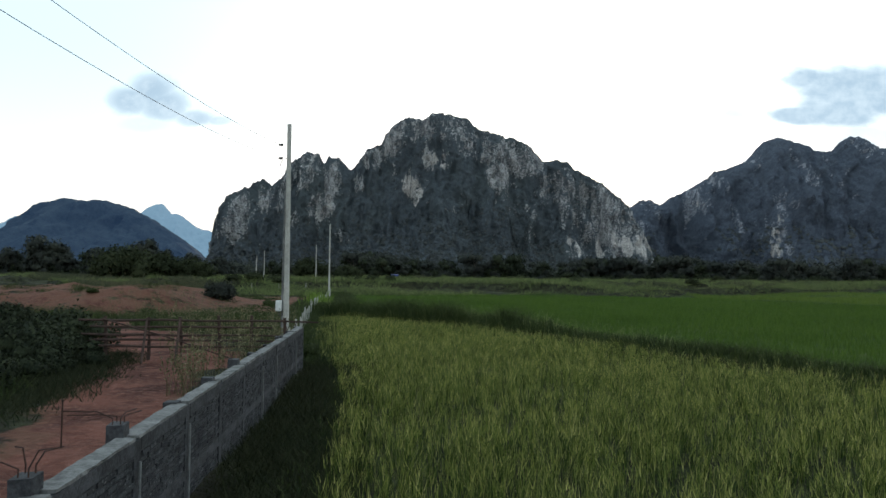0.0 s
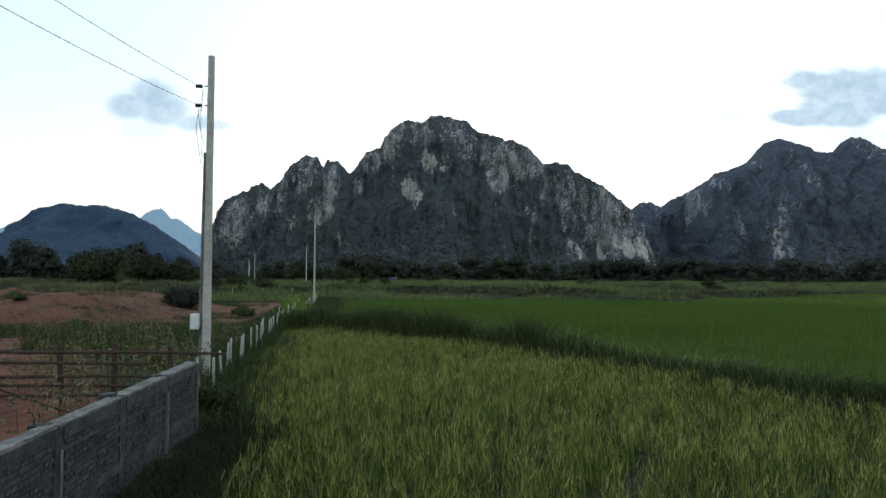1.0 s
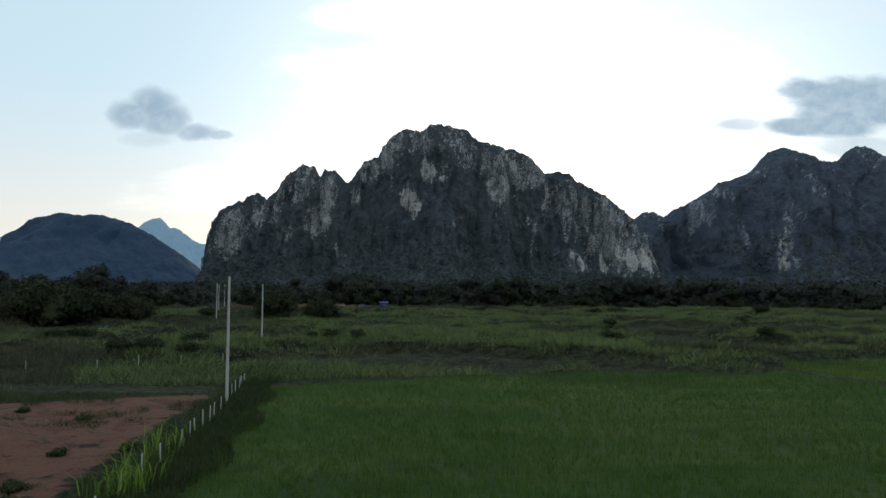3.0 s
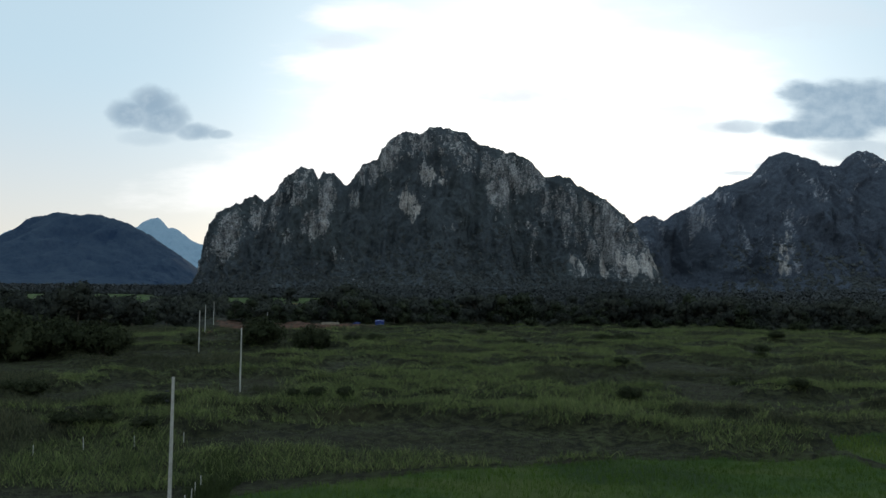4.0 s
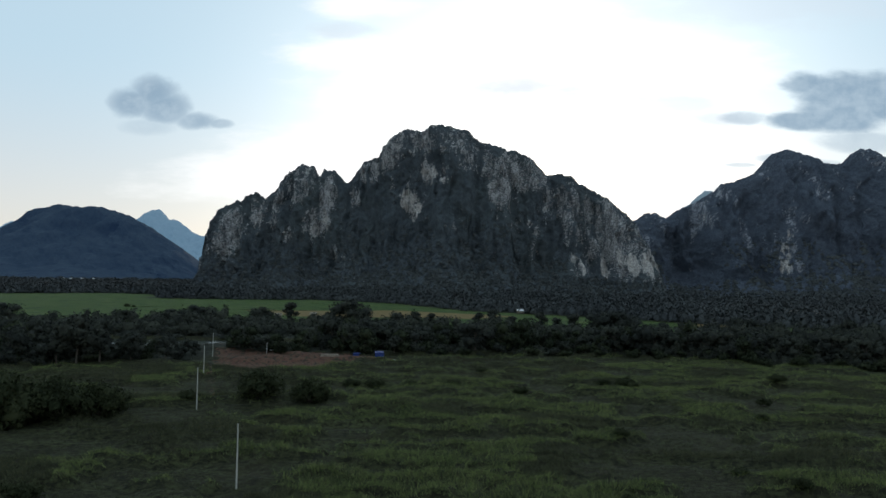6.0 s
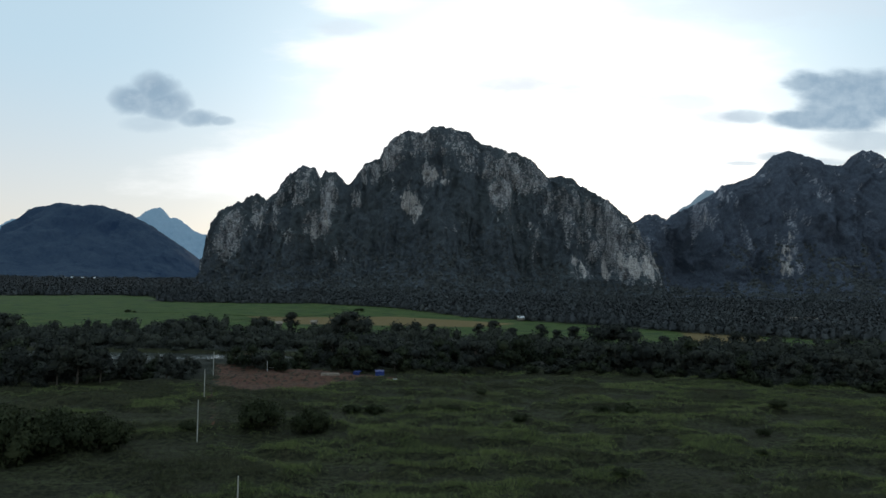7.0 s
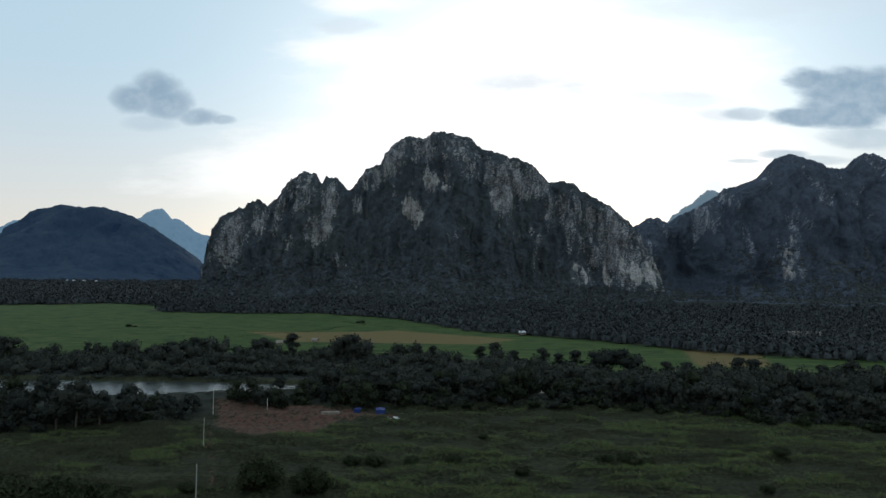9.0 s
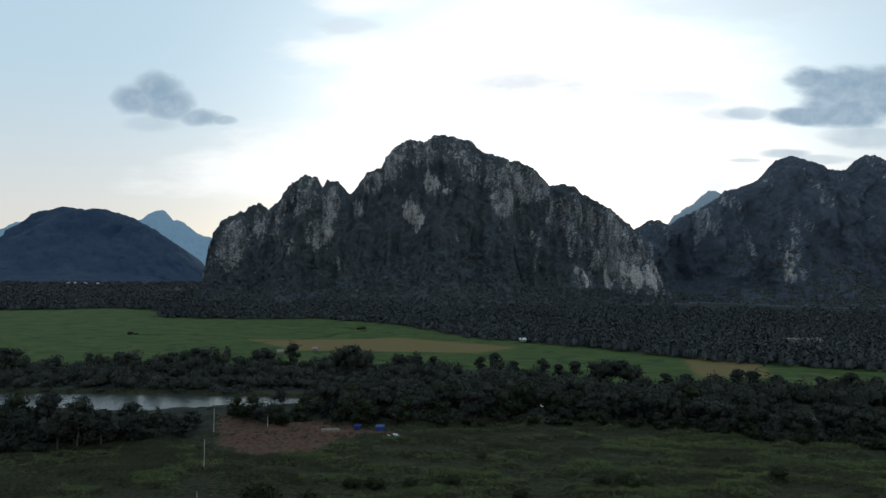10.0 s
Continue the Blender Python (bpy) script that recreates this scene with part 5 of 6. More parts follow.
def wall_box(bm, along0, along1, out0, out1, z0, z1, jitter=0.0):
    """A box measured back along the wall from its end, outwards from its middle, and up."""
    n = len(bm.verts)
    add_box(bm, (along0, out0, z0), (along1, out1, z1), 0.0, jitter)
    bm.verts.ensure_lookup_table()
    for v in bm.verts[n:]:
        a, o, z = v.co
        v.co = WALL_END - WALL_DIR * a + WALL_OUT * o + Vector((0, 0, z))


def build_wall():
    wall = base("boundary_wall", Matrix.Identity(4), "unfinished grey concrete-brick boundary wall with pale coping", "wall", kind="structure")
    bays = 15
    length = bays * BAY
    bm = bmesh.new()
    wall_box(bm, 0.02, length, -0.045, 0.04, -0.3, 1.15)
    part("mortar_core", bm, MORTAR, wall)
    for name, z0, z1, o in (("top_beam", 1.10, 1.235, 0.062), ("tie_beam", 0.36, 0.48, 0.06)):
        for b in range(bays):
            bm = bmesh.new()
            wall_box(bm, b * BAY + 0.09, (b + 1) * BAY - 0.09, -0.06, o, z0, z1, 0.004)
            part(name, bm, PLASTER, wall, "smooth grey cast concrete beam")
    for b in range(bays):
        bm = bmesh.new()
        wall_box(bm, b * BAY + 0.02 + random.uniform(0, 0.04), (b + 1) * BAY - 0.02 - random.uniform(0, 0.05), -0.12 + random.uniform(-0.012, 0.015), 0.058 + random.uniform(-0.006, 0.006), 1.235, 1.27 + random.uniform(-0.01, 0.012), 0.004)
        bmesh.ops.subdivide_edges(bm, edges=[e for e in bm.edges if e.calc_length() > 0.5], cuts=16)
        for v in bm.verts:
            v.co += Vector((random.uniform(-0.007, 0.007), random.uniform(-0.005, 0.005), random.uniform(-0.005, 0.005)))
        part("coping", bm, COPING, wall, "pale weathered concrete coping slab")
    for b in range(bays + 1):
        bm = bmesh.new()
        rise = 1.27 + {5: 0.10, 6: 0.05, 8: 0.11, 9: 0.11}.get(b, 0.012 * (b % 3))
        wall_box(bm, b * BAY - 0.085, b * BAY + 0.085, -0.20, 0.058, -0.3, 1.232, 0.005)
        wall_box(bm, b * BAY - 0.085, b * BAY + 0.085, -0.21, -0.05, 1.10, rise, 0.007)
        pillar = part("pillar", bm, PLASTER, wall, "cast concrete pillar rising past the coping")
        if b % 3 == 1 or b in (3, 8):
            bm = bmesh.new()
            p0 = WALL_END - WALL_DIR * (b * BAY) + WALL_OUT * 0.085 + Vector((0, 0, -0.2))
            add_tube(bm, [p0, p0 + Vector((0, 0, 0.7)), p0 + Vector((0, 0, 1.22))], [0.014], 7)
            part("drain_pipe", bm, PIPE, wall, "thin pale upright pipe")
        # bent ends of the reinforcing bars: how far over the road, along the wall, and up
        ends = {8: ((-0.48, 0.06, 0.10), (-0.44, -0.05, 0.06), (0.05, 0.28, 0.08), (0.08, 0.22, 0.05)), 9: ((-0.42, 0.10, 0.08), (-0.10, 0.05, 0.16), (0.16, 0.12, 0.16), (0.10, 0.20, 0.12))}
        for j, (over, along, up) in enumerate(ends.get(b, ((-0.10, 0.05, 0.1), (0.04, -0.08, 0.09)) if b in (0, 1, 3, 5) else ())):
            bm = bmesh.new()
            p = WALL_END - WALL_DIR * (b * BAY + 0.05 - 0.1 * (j % 2)) + WALL_OUT * (-0.16 + 0.07 * (j // 2)) + Vector((0, 0, rise - 0.05))
            w = WALL_OUT * over + WALL_DIR * along
            pts = [p, p + Vector((0, 0, 0.11)), p + Vector((0, 0, 0.07 + up)) + w * 0.3, p + Vector((0, 0, 0.07 + up)) + w]
            if b == 9 and j == 2:
                pts.append(pts[-1] + Vector((0, 0, 0.34)))
            add_tube(bm, pts, [0.0065], 5)
            part("reinforcing_bar", bm, RUST, wall, "bent rusty reinforcing bar")
    # bricks: the nearer bays as single pieces, the rest joined
    bm = bmesh.new()
    add_box(bm, (-BRICK_L / 2 + 0.004, -0.022, -COURSE / 2 + 0.008), (BRICK_L / 2 - 0.004, 0.022, COURSE / 2 - 0.008), 0.0, 0.002)
    shared = bpy.data.meshes.new("brick")
    bm.to_mesh(shared)
    bm.free()
    shared.materials.append(BLOCK)
    turn = Matrix((WALL_DIR.to_tuple(), WALL_OUT.to_tuple(), (0, 0, 1))).transposed().to_4x4()
    bm = bmesh.new()
    levels = [0.48 + COURSE * (i + 0.5) for i in range(10)] + [0.36 - COURSE * (i + 0.5) for i in range(9)]
    single = 0
    for b in range(bays):
        for r, z in enumerate(levels):
            a = b * BAY + 0.09 + (BRICK_L / 2 if r % 2 else BRICK_L * 0.75)
            while a < (b + 1) * BAY - 0.09:
                p = WALL_END - WALL_DIR * (a + random.uniform(-0.006, 0.006)) + WALL_OUT * (0.034 + random.uniform(-0.006, 0.008)) + Vector((0, 0, z + random.uniform(-0.004, 0.004)))
                m = Matrix.Translation(p) @ turn @ pose(0, 0, 0, random.uniform(-2, 2), random.uniform(-1.2, 1.2), random.uniform(-1.5, 1.5))
                if 4 <= b <= 7 and single < 300:
                    ob = new("brick", shared)
                    ob.parent, ob.matrix_basis = wall, m
                    single += 1
                else:
                    n = len(bm.verts)
                    bm.from_mesh(shared)
                    bm.verts.ensure_lookup_table()
                    for v in bm.verts[n:]:
                        v.co = m @ v.co
                a += BRICK_L
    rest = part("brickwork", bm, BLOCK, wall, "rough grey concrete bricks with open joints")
    tagged(rest, kind="stuff")


build_wall()


# ---- gate of poles across the track ----
def build_gate():
    gate = base("pole_gate", pose(0, 23.35, 0.25), "rickety dark wooden pole gate across the dirt track", "gate")
    for i, z in enumerate((1.14, 0.95, 0.71, 0.56, 0.38)):
        bm = bmesh.new()
        x0, x1 = -11.7 + random.uniform(-0.25, 0.25), (-4.75 if i == 0 else -5.9 + random.uniform(-0.4, 0.2))
        pts = [(x0 + (x1 - x0) * s / 6, random.uniform(-0.03, 0.03), z + random.uniform(-0.02, 0.02)) for s in range(7)]
        add_tube(bm, pts, [0.034, 0.038, 0.034, 0.033, 0.03, 0.028, 0.022], 7)
        part("rail", bm, POLEWOOD, gate)
    bm = bmesh.new()
    add_tube(bm, [(-11.1, -0.06, 1.18), (-9.2, -0.05, 0.66), (-7.3, -0.06, 0.05)], [0.025, 0.023, 0.02], 7)
    part("brace", bm, POLEWOOD, gate)
    for i, x in enumerate((-11.02, -9.78, -8.82, -7.7, -6.75, -5.75)):
        bm = bmesh.new()
        add_tube(bm, [(x, 0.06, -0.4), (x + random.uniform(-0.03, 0.03), 0.06, 0.5), (x + random.uniform(-0.05, 0.05), 0.06, 1.24 + random.uniform(-0.05, 0.1))], [0.056, 0.052, 0.046], 8)
        part("post", bm, POLEWOOD, gate)
        if i in (1, 2):
            bm = bmesh.new()
            add_tube(bm, [(x, -0.05, 1.2), (x + 0.12, -0.55, 0.45), (x + 0.2, -0.9, -0.15)], [0.034, 0.036, 0.04], 7)
            part("strut", bm, POLEWOOD, gate)


build_gate()


# ---- power poles and lines ----
def pole_shaft(bm, tall, wide0, wide1):
    """Square concrete pole with cut corners, tapering."""
    rings = []
    for s in range(6):
        z, w = -0.5 + (tall + 0.5) * s / 5, wide0 + (wide1 - wide0) * s / 5
        c = w * 0.2
        h = w / 2
        ring = [(-h + c, -h), (h - c, -h), (h, -h + c), (h, h - c), (h - c, h), (-h + c, h), (-h, h - c), (-h, -h + c)]
        rings.append([bm.verts.new((px, py, z)) for px, py in ring])
    for lo, hi in zip(rings, rings[1:]):
        for j in range(8):
            bm.faces.new((lo[j], lo[(j + 1) % 8], hi[(j + 1) % 8], hi[j]))
    bm.faces.new(rings[-1])
    bm.faces.new(rings[0][::-1])


def insulator(parent, z):
    bm = bmesh.new()
    add_box(bm, (-0.16, -0.02, z - 0.012), (0.0, 0.02, z + 0.012), 0.003)
    arm = part("insulator_arm", bm, RUST, parent, "short iron bracket")
    bm = bmesh.new()
    prof = [(-0.16, 0.03), (-0.19, 0.055), (-0.215, 0.035), (-0.245, 0.06), (-0.275, 0.035), (-0.305, 0.055), (-0.33, 0.03)]
    add_tube(bm, [(x - 0.06, 0, z) for x, r in prof], [r for x, r in prof], 12)
    part("spool_insulator", bm, BLACK, arm, "dark ribbed spool insulator")


def build_poles():
    def power_pole(x, y, z, tall, w0, w1, label):
        root = base("utility_pole", pose(x, y, z, 0, 0, random.uniform(-8, 8)), label, "pole", "poles of the line")
        bm = bmesh.new()
        pole_shaft(bm, tall, w0, w1)
        part("shaft", bm, CONCRETE, root)
        return root
    p1 = power_pole(-6.9, 28.6, 0.0, 8.4, 0.21, 0.14, "pale concrete utility pole with insulators, meter box and conduit")
    p1.matrix_basis = pose(-6.9, 28.6, 0)
    for z in (7.62, 7.12):
        insulator(p1, z)
    bm = bmesh.new()
    add_tube(bm, [(-0.145, -0.05, -0.3), (-0.14, -0.05, 1.4), (-0.125, -0.05, 4.0), (-0.11, -0.04, 5.9)], [0.04, 0.04, 0.035, 0.03], 8)
    part("conduit", bm, COPING, p1, "grey plastic conduit")
    bm = bmesh.new()
    add_box(bm, (-0.36, -0.18, 1.40), (-0.14, -0.02, 1.80), 0.02)
    box = part("meter_box", bm, BOXPAINT, p1, "pale grey meter box")
    bm = bmesh.new()
    add_box(bm, (-0.34, -0.192, 1.43), (-0.16, -0.182, 1.77), 0.004)
    part("box_door", bm, BOXPAINT, box)
    bm = bmesh.new()
    add_tube(bm, [(-0.25, -0.1, 1.4), (-0.21, -0.1, 1.2), (-0.14, -0.1, 1.23), (-0.12, -0.1, 1.5)], [0.018], 6)
    part("box_cable", bm, BLACK, p1)
    for j, (z0, z1) in enumerate(((7.55, 5.7), (7.05, 6.1), (7.05, 5.4))):
        bm = bmesh.new()
        add_tube(bm, [(-0.2 - 0.05 * j, 0, z0), (-0.26 - 0.06 * j, 0.03, (z0 + z1) / 2 + 0.3), (-0.22, 0, z1 + 0.2), (-0.12, 0, z1)], [0.008], 5)
        part("drop_cable", bm, BLACK, p1, "loose hanging cable")
    for x, y, z, h in ((-13.65, 79.9, 0.3, 8.06), (-23.9, 127.9, 0.0, 8.0), (-45.5, 174.9, 0.3, 8.05), (-58.5, 216.2, 0.6, 7.6), (-69.2, 255.1, 0.9, 7.25)):
        g = float(height(np.array([x]), np.array([y]))[0])
        power_pole(x, y, min(g, z), h + z - min(g, z), 0.2, 0.13, "slim bare pale concrete pole standing in the meadow")
    back = power_pole(-6.2, -12.0, 0.0, 9.2, 0.26, 0.16, "pale concrete utility pole with insulators beside the track")
    back.matrix_basis = pose(-6.2, -12.0, 0)
    for z in (8.55, 8.05):
        insulator(back, z)
    far_insulators = bpy.data.objects["utility_pole.001"]
    for z in (7.62, 7.12):
        insulator(far_insulators, z)
    spans = []
    for z, end, sag in ((7.62, 8.55, 1.25), (7.12, 8.05, 1.35)):
        spans.append(((-7.2, 28.6, z), (-6.5, -12.0, end), sag))
        spans.append(((-7.2, 28.6, z), (-13.95, 79.9, z + 0.3), 1.75))
    for (ax, ay, az), (bx, by, bz), sag in spans:
        bm = bmesh.new()
        pts = [(ax + (bx - ax) * i / 28, ay + (by - ay) * i / 28, az + (bz - az) * i / 28 - sag * 4 * (i / 28) * (1 - i / 28)) for i in range(29)]
        add_tube(bm, pts, [0.006 if by < 0 else 0.0028], 5)
        wire = new("power_line")
        tagged(wire, "thin dark sagging overhead power line", "power line", "overhead lines")
        part("wire", bm, BLACK, wire)


build_poles()


# ---- fence posts ----
def build_fence():
    bm = bmesh.new()
    add_box(bm, (-0.035, -0.035, -0.3), (0.035, 0.035, 1.03), 0.01)
    top = [v for v in bm.verts if v.co.z > 0.95]
    for v in top:
        v.co.x *= 0.75
        v.co.y *= 0.75
    add_tube(bm, [(0, 0, 1.02), (0, 0, 1.05)], [0.03, 0.02], 4)
    post = part("fence_post", bm, CONCRETE, None)
    tagged(post, "pale square concrete fence post with pointed top", "fence post", "fence posts along the fields")
    first = True
    spots = []
    for y in (24.6, 26.0, 27.4, 28.9, 30.2, 31.3, 32.3, 33.4, 35.4, 37.1, 37.9, 39.6, 40.3, 41.6, 43.1, 44.6, 46.1, 48.2, 49.6, 51.3, 53.6, 55.2, 57.3, 60.0, 62.2, 64.5, 67.7, 69.2, 70.2, 72.0, 73.4, 74.8, 76.8, 78.9, 80.5, 82.0, 83.8, 85.2, 86.9, 88.6):
        spots.append((float(FENCE_X(y)) + random.uniform(-0.08, 0.08), y))
    spots += [(-36, 95), (-30, 95.5), (-27, 97), (-23.5, 98), (-20, 99)]
    for x, yy in spots:
        z = float(height(np.array([x]), np.array([yy]))[0])
        m = pose(x, yy, z - random.uniform(0.0, 0.22), random.uniform(-3, 3), random.uniform(-3, 3), random.uniform(0, 90))
        if first:
            post.matrix_basis, first = m, False
        else:
            copy_thing(post, m)


build_fence()


# ---- near bushes ----
def build_near_plants():
    road = [make_shrub("bush", 1.3, 2.8, 3800, 0.075, LEAF_B, "dense dark leafy bush beside the dirt track", "bush", 8),
            make_shrub("bush", 1.05, 2.4, 3200, 0.07, LEAF_B, "dense dark leafy bush beside the dirt track", "bush", 7)]
    plant(road, [(-10.9, 17.4, 0.75), (-10.9, 18.9, 0.8), (-11.2, 20.4, 0.95), (-12.2, 21.9, 1.0), (-12.9, 23.4, 1.05), (-11.9, 23.6, 0.7), (-14.4, 24.6, 1.1), (-13.6, 26.0, 1.0), (-12.4, 19.4, 1.0), (-16.0, 26.0, 1.1), (-10.6, 21.6, 0.5), (-10.4, 19.6, 0.5),
                 (-17.4, 29.0, 1.1), (-15.4, 20.8, 1.1), (-19.5, 31.0, 1.1), (-13.0, 16.8, 0.9)], "bushes beside the track", (0.9, 1.1))
    far = [make_shrub("shrub", 1.5, 2.9, 3400, 0.11, LEAF_A, "dark spreading shrub by the soil heap", "shrub", 11),
           make_shrub("shrub", 0.75, 1.9, 1700, 0.085, WEED, "low leafy shrub on bare soil", "shrub", 9)]
    plant(far[:1], [(-19.7, 60.8, 0.95), (-29, 70, 0.8), (-40, 72, 1.0)], "shrubs round the soil heap", (0.95, 1.05))
    plant(far[1:], [(-14.3, 57.8, 0.8), (-15.6, 60.6, 0.7), (-17.0, 66, 0.6), (-20, 74, 0.6), (-25, 76.5, 0.6), (-14.2, 67, 0.7), (-26, 52, 0.6), (-20, 47.5, 0.7), (-30, 47, 0.8), (-34, 52, 0.7)], "shrubs round the soil heap", (0.9, 1.1))
    fence = [make_shrub("shrub", 1.4, 2.2, 2400, 0.085, WEED, "overgrown shrub tangled in the fence line", "shrub")]
    plant(fence, [(-5.45, 24.6, 0.5), (-5.6, 26.2, 0.55), (-5.85, 27.8, 0.55), (-6.1, 29.4, 0.5), (-6.5, 31.6, 0.55), (-6.9, 34.0, 0.5), (-7.4, 31.5, 0.6), (-8.0, 38.6, 0.55), (-8.6, 47.6, 0.6), (-9.4, 51.5, 0.55), (-10.6, 56, 0.6), (-5.9, 25.0, 0.45), (-9.0, 30.5, 0.5), (-10.4, 33, 0.55), (-1.6, 41.2, 0.5), (0.2, 39.4, 0.45), (-4.2, 43.8, 0.5)], "shrubs in the fence line", (0.9, 1.1))
    field = [make_shrub("thicket", 4.4, 8.0, 4200, 0.25, LEAF_C, "dark uneven thicket in the rough meadow", "thicket", 14),
             make_shrub("thicket", 2.3, 4.8, 1500, 0.2, LEAF_C, "low dark thicket in the rough meadow", "thicket", 7)]
    plant(field[:1], [(-66, 164, 1.25), (-61, 169, 1.0), (-73, 161, 1.3), (-69, 170, 1.1), (-78, 166, 1.2), (-36.0, 185, 1.0), (-25.8, 185, 0.75)], "thickets in the meadow", (0.95, 1.05))
    plant(field[1:], [(-49.5, 181, 0.9), (-61.3, 178.4, 0.9), (-19.8, 206, 1.3), (-14.3, 206, 1.45), (-6.3, 207.5, 1.0), (4, 209, 1.0), (19.1, 200, 1.0), (40, 209, 1.2), (45.3, 209.5, 1.3), (50, 209, 1.2), (109, 250, 1.3), (12, 230, 0.8),
                      (-9.5, 116.5, 0.6), (-12.5, 116, 0.65), (-15, 116.4, 0.55), (-24, 101.5, 0.6), (-28, 101, 0.7), (-31, 101.5, 0.6), (-45.6, 122, 0.8), (-49, 122.5, 0.7), (10.3, 117, 0.55), (21.9, 120, 0.7), (41.2, 136, 0.75), (44.9, 127.5, 0.6),
                      (-27, 112, 0.8), (70, 190, 0.8), (85, 215, 1.0), (-70, 655, 1.3), (-74, 652, 1.0), (-243, 576, 1.2), (-238, 577, 0.8), (60, 170, 0.6), (-95, 190, 1.0), (30, 155, 0.6)], "thickets in the meadow", (0.85, 1.1))


build_near_plants()


# ---- clearing by the river ----
def car_body(bm, l, w):
    """A saloon outline drawn from the side and widened, narrower at the roof."""
    side = [(-0.5, 0.30), (-0.5, 0.72), (-0.36, 0.86), (-0.2, 0.92), (-0.1, 1.38), (0.22, 1.42), (0.38, 0.98), (0.5, 0.9), (0.5, 0.32)]
    rows = []
    for y in (-1, 1):
        rows.append([bm.verts.new((x * l, y * w / 2 * (0.8 if z > 1.2 else 1.0), z)) for x, z in side])
    n = len(side)
    for i in range(n):
        bm.faces.new((rows[0][i], rows[0][(i + 1) % n], rows[1][(i + 1) % n], rows[1][i]))
    bm.faces.new(rows[0][::-1])
    bm.faces.new(rows[1])
    bmesh.ops.recalc_face_normals(bm, faces=bm.faces)
    bmesh.ops.bevel(bm, geom=bm.edges[:], offset=0.05, segments=2, affect="EDGES")


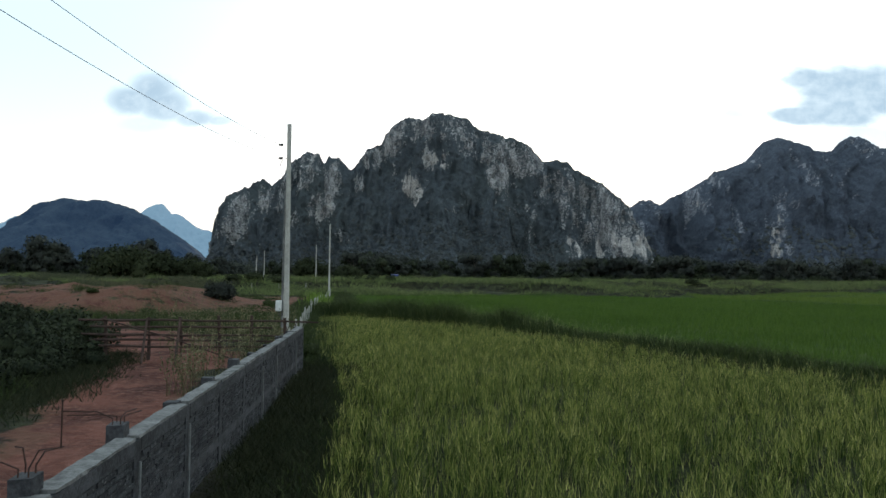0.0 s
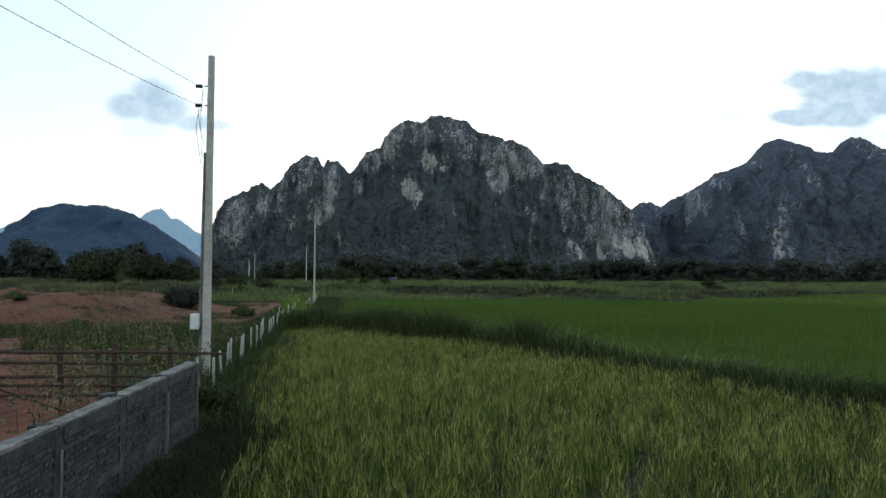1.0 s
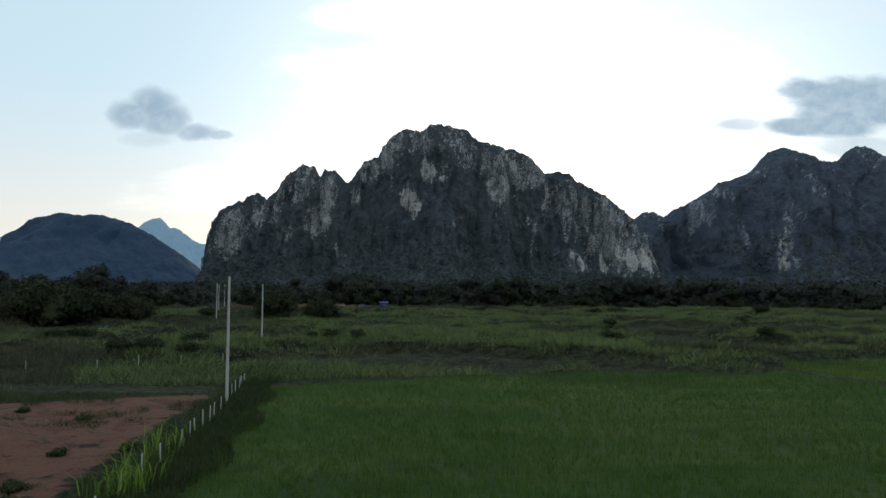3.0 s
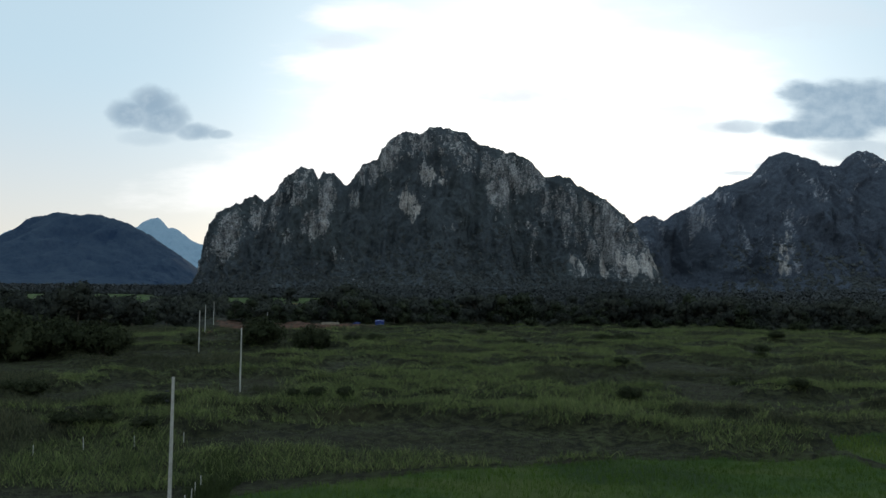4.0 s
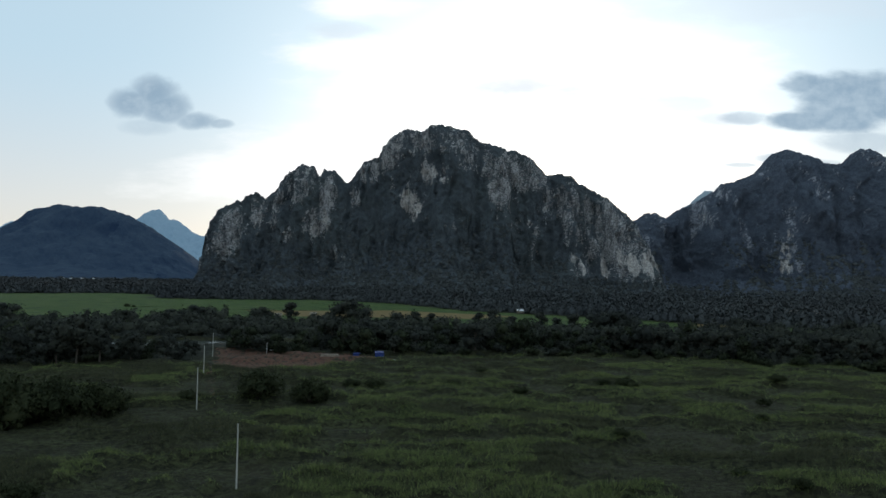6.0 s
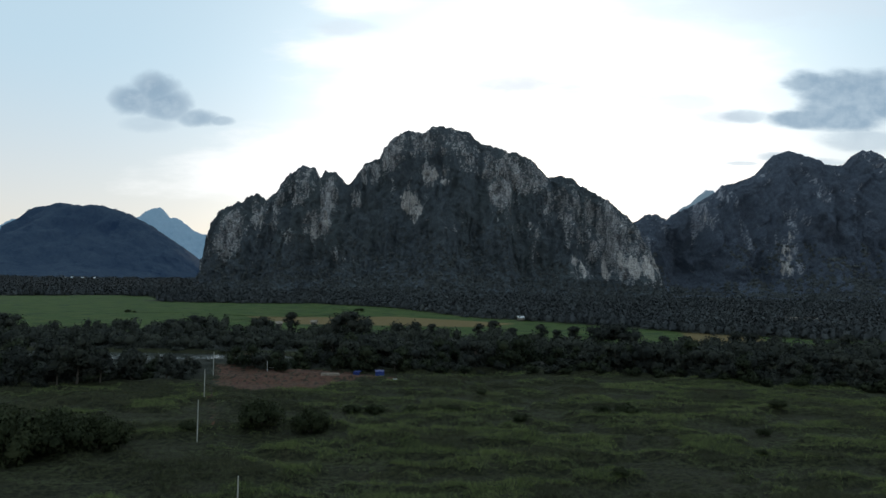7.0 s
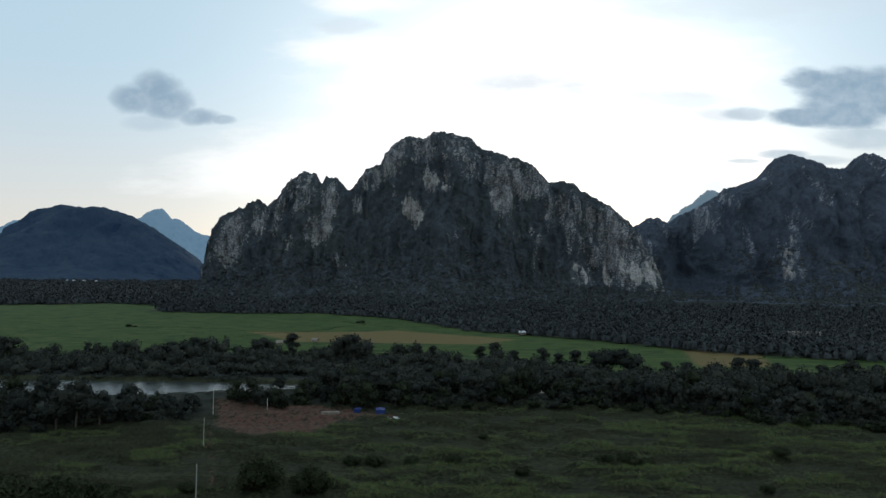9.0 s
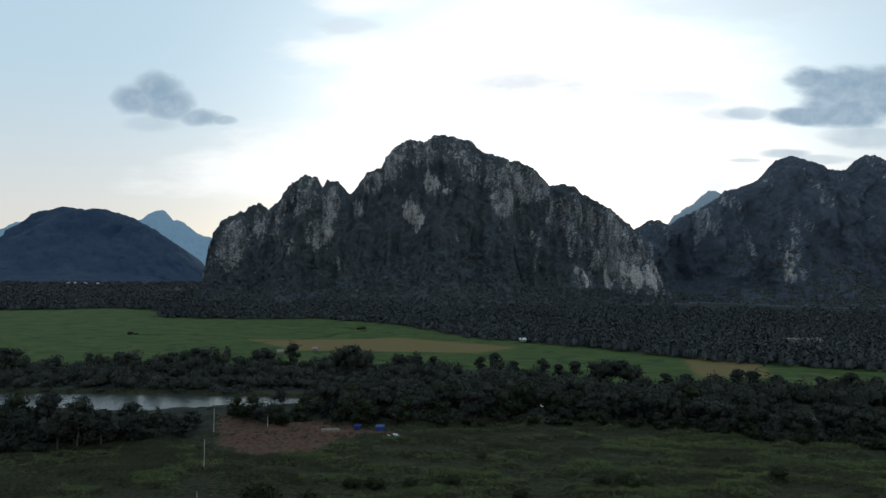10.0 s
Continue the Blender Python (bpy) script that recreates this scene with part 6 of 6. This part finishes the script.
def build_clearing():
    def car(x, y, turn):
        c = base("car", on_ground(x, y, turn), "small white car parked under the trees", "car", "parked cars")
        bm = bmesh.new()
        car_body(bm, 4.2, 1.7)
        part("body", bm, WHITE, c)
        for s in (-1, 1):
            bm = bmesh.new()
            add_box(bm, (-0.55, s * 0.74 - 0.03, 0.98), (1.1, s * 0.74 + 0.03, 1.28), 0.02)
            part("side_window", bm, GLASS, c)
            for a in (-1.3, 1.3):
                bm = bmesh.new()
                add_tube(bm, [(a, s * 0.72, 0.32), (a, s * 0.88, 0.32)], [0.32], 14)
                wheel = part("wheel", bm, BLACK, c)
                bm = bmesh.new()
                add_tube(bm, [(a, s * 0.86, 0.32), (a, s * 0.895, 0.32)], [0.18], 12)
                part("rim", bm, TIN, wheel)
    car(-66.3, 282, 20)
    car(-55, 272.5, 10)

    def shelter(x, y, w, d, h, mat, label, turn):
        s = base("tarpaulin_shelter", on_ground(x, y, turn), label, "shelter", "shelters at the clearing")
        for px in (-w / 2, w / 2):
            for py in (-d / 2, d / 2):
                bm = bmesh.new()
                add_tube(bm, [(px, py, -0.2), (px, py, h * (1.0 if py > 0 else 0.86))], [0.04], 6)
                part("post", bm, POLEWOOD, s)
        bm = bmesh.new()
        rows = []
        for i in range(9):
            for_x = -w / 2 - 0.2 + (w + 0.4) * i / 8
            rows.append([bm.verts.new((for_x, py, pz - 0.06 * math.sin(i * 1.3) - (0.07 if i % 2 else 0))) for py, pz in ((-d / 2 - 0.15, h * 0.3), (-d / 2 - 0.1, h * 0.88), (0, h * 0.9), (d / 2 + 0.1, h))])
        for a, b in zip(rows, rows[1:]):
            for j in range(3):
                bm.faces.new((a[j], b[j], b[j + 1], a[j + 1]))
        ob = part("tarpaulin", bm, mat, s, "sagging blue tarpaulin")
        ob.modifiers.new("thickness", "SOLIDIFY").thickness = 0.02
    shelter(-18.4, 260, 2.4, 2.2, 2.2, BLUE, "bright blue tarpaulin shelter on thin posts", 8)
    shelter(-26.0, 265, 1.8, 1.8, 1.8, BLUE, "small dark blue tarpaulin shelter", -12)
    stack = base("timber_stack", on_ground(-33.5, 257.3, 8), "stack of grey sawn planks on bare soil", "timber stack")
    for i in range(4):
        for j in range(5):
            bm = bmesh.new()
            a = random.uniform(-0.3, 0.3)
            add_box(bm, (-2.6 + a, -0.75 + j * 0.3, 0.02 + i * 0.2), (2.6 + a, -0.48 + j * 0.3, 0.2 + i * 0.2), 0.01)
            part("plank", bm, PLANK, stack)
    for x, y in ((-54.5, 262.5), (-49.8, 268.5)):
        p = base("white_post", on_ground(x, y), "slim white post standing in the clearing", "post", "white posts")
        bm = bmesh.new()
        add_tube(bm, [(0, 0, -0.3), (0, 0, 3.4)], [0.07, 0.06], 8)
        part("shaft", bm, WHITE, p)
    sheet = base("litter", on_ground(-15.5, 257.5), "pale crumpled sheets lying on the soil", "litter")
    for i in range(7):
        bm = bmesh.new()
        bmesh.ops.create_grid(bm, x_segments=4, y_segments=4, size=random.uniform(0.4, 0.9))
        ox, oy = random.uniform(-3, 3), random.uniform(-1.2, 1.2)
        for v in bm.verts:
            v.co = Vector((v.co.x + ox, v.co.y * 0.6 + oy, 0.1 + random.uniform(0, 0.22)))
        part("sheet", bm, WHITE, sheet)

    def hut(x, y, w, d, h, turn, roof, label):
        t = base("field_hut", on_ground(x, y, turn), label, "hut", "huts in the far fields")
        bm = bmesh.new()
        add_box(bm, (-w / 2, -d / 2, 0.6), (w / 2, d / 2, h), 0.03)
        part("wall", bm, PLANK, t)
        for px in (-w * 0.45, w * 0.45):
            for py in (-d * 0.45, d * 0.45):
                bm = bmesh.new()
                add_tube(bm, [(px, py, -0.3), (px, py, 0.62)], [0.09], 6)
                part("stilt", bm, POLEWOOD, t)
        for s in (-1, 1):
            bm = bmesh.new()
            vs = [bm.verts.new(c) for c in ((-w * 0.62, s * d * 0.68, h - 0.35), (w * 0.62, s * d * 0.68, h - 0.35), (w * 0.62, 0, h + d * 0.32), (-w * 0.62, 0, h + d * 0.32))]
            bm.faces.new(vs)
            ob = part("roof_slope", bm, roof, t)
            ob.modifiers.new("thickness", "SOLIDIFY").thickness = 0.08
    hut(60.5, 556, 4.2, 3.2, 2.6, 6, TIN, "small field hut with a bright sheet-iron roof")
    hut(-98, 461, 3.6, 3.0, 2.3, 20, PLANK, "small weathered wooden field hut on stilts")
    hut(273, 563, 24, 8, 3.4, 4, PLANK, "long weathered wooden shed among far trees")
    for hx, hy, hw in ((-1120, 2080, 11), (-1104, 2090, 8), (-1062, 2070, 10), (-1034, 2085, 8)):
        hut(hx, hy, hw * 0.7, 6, 8, random.uniform(-15, 15), TIN, "pale house with a sheet-iron roof across the plain")
    hut(-80, 480, 3.4, 2.8, 2.2, -10, PLANK, "small weathered wooden field hut on stilts")


build_clearing()
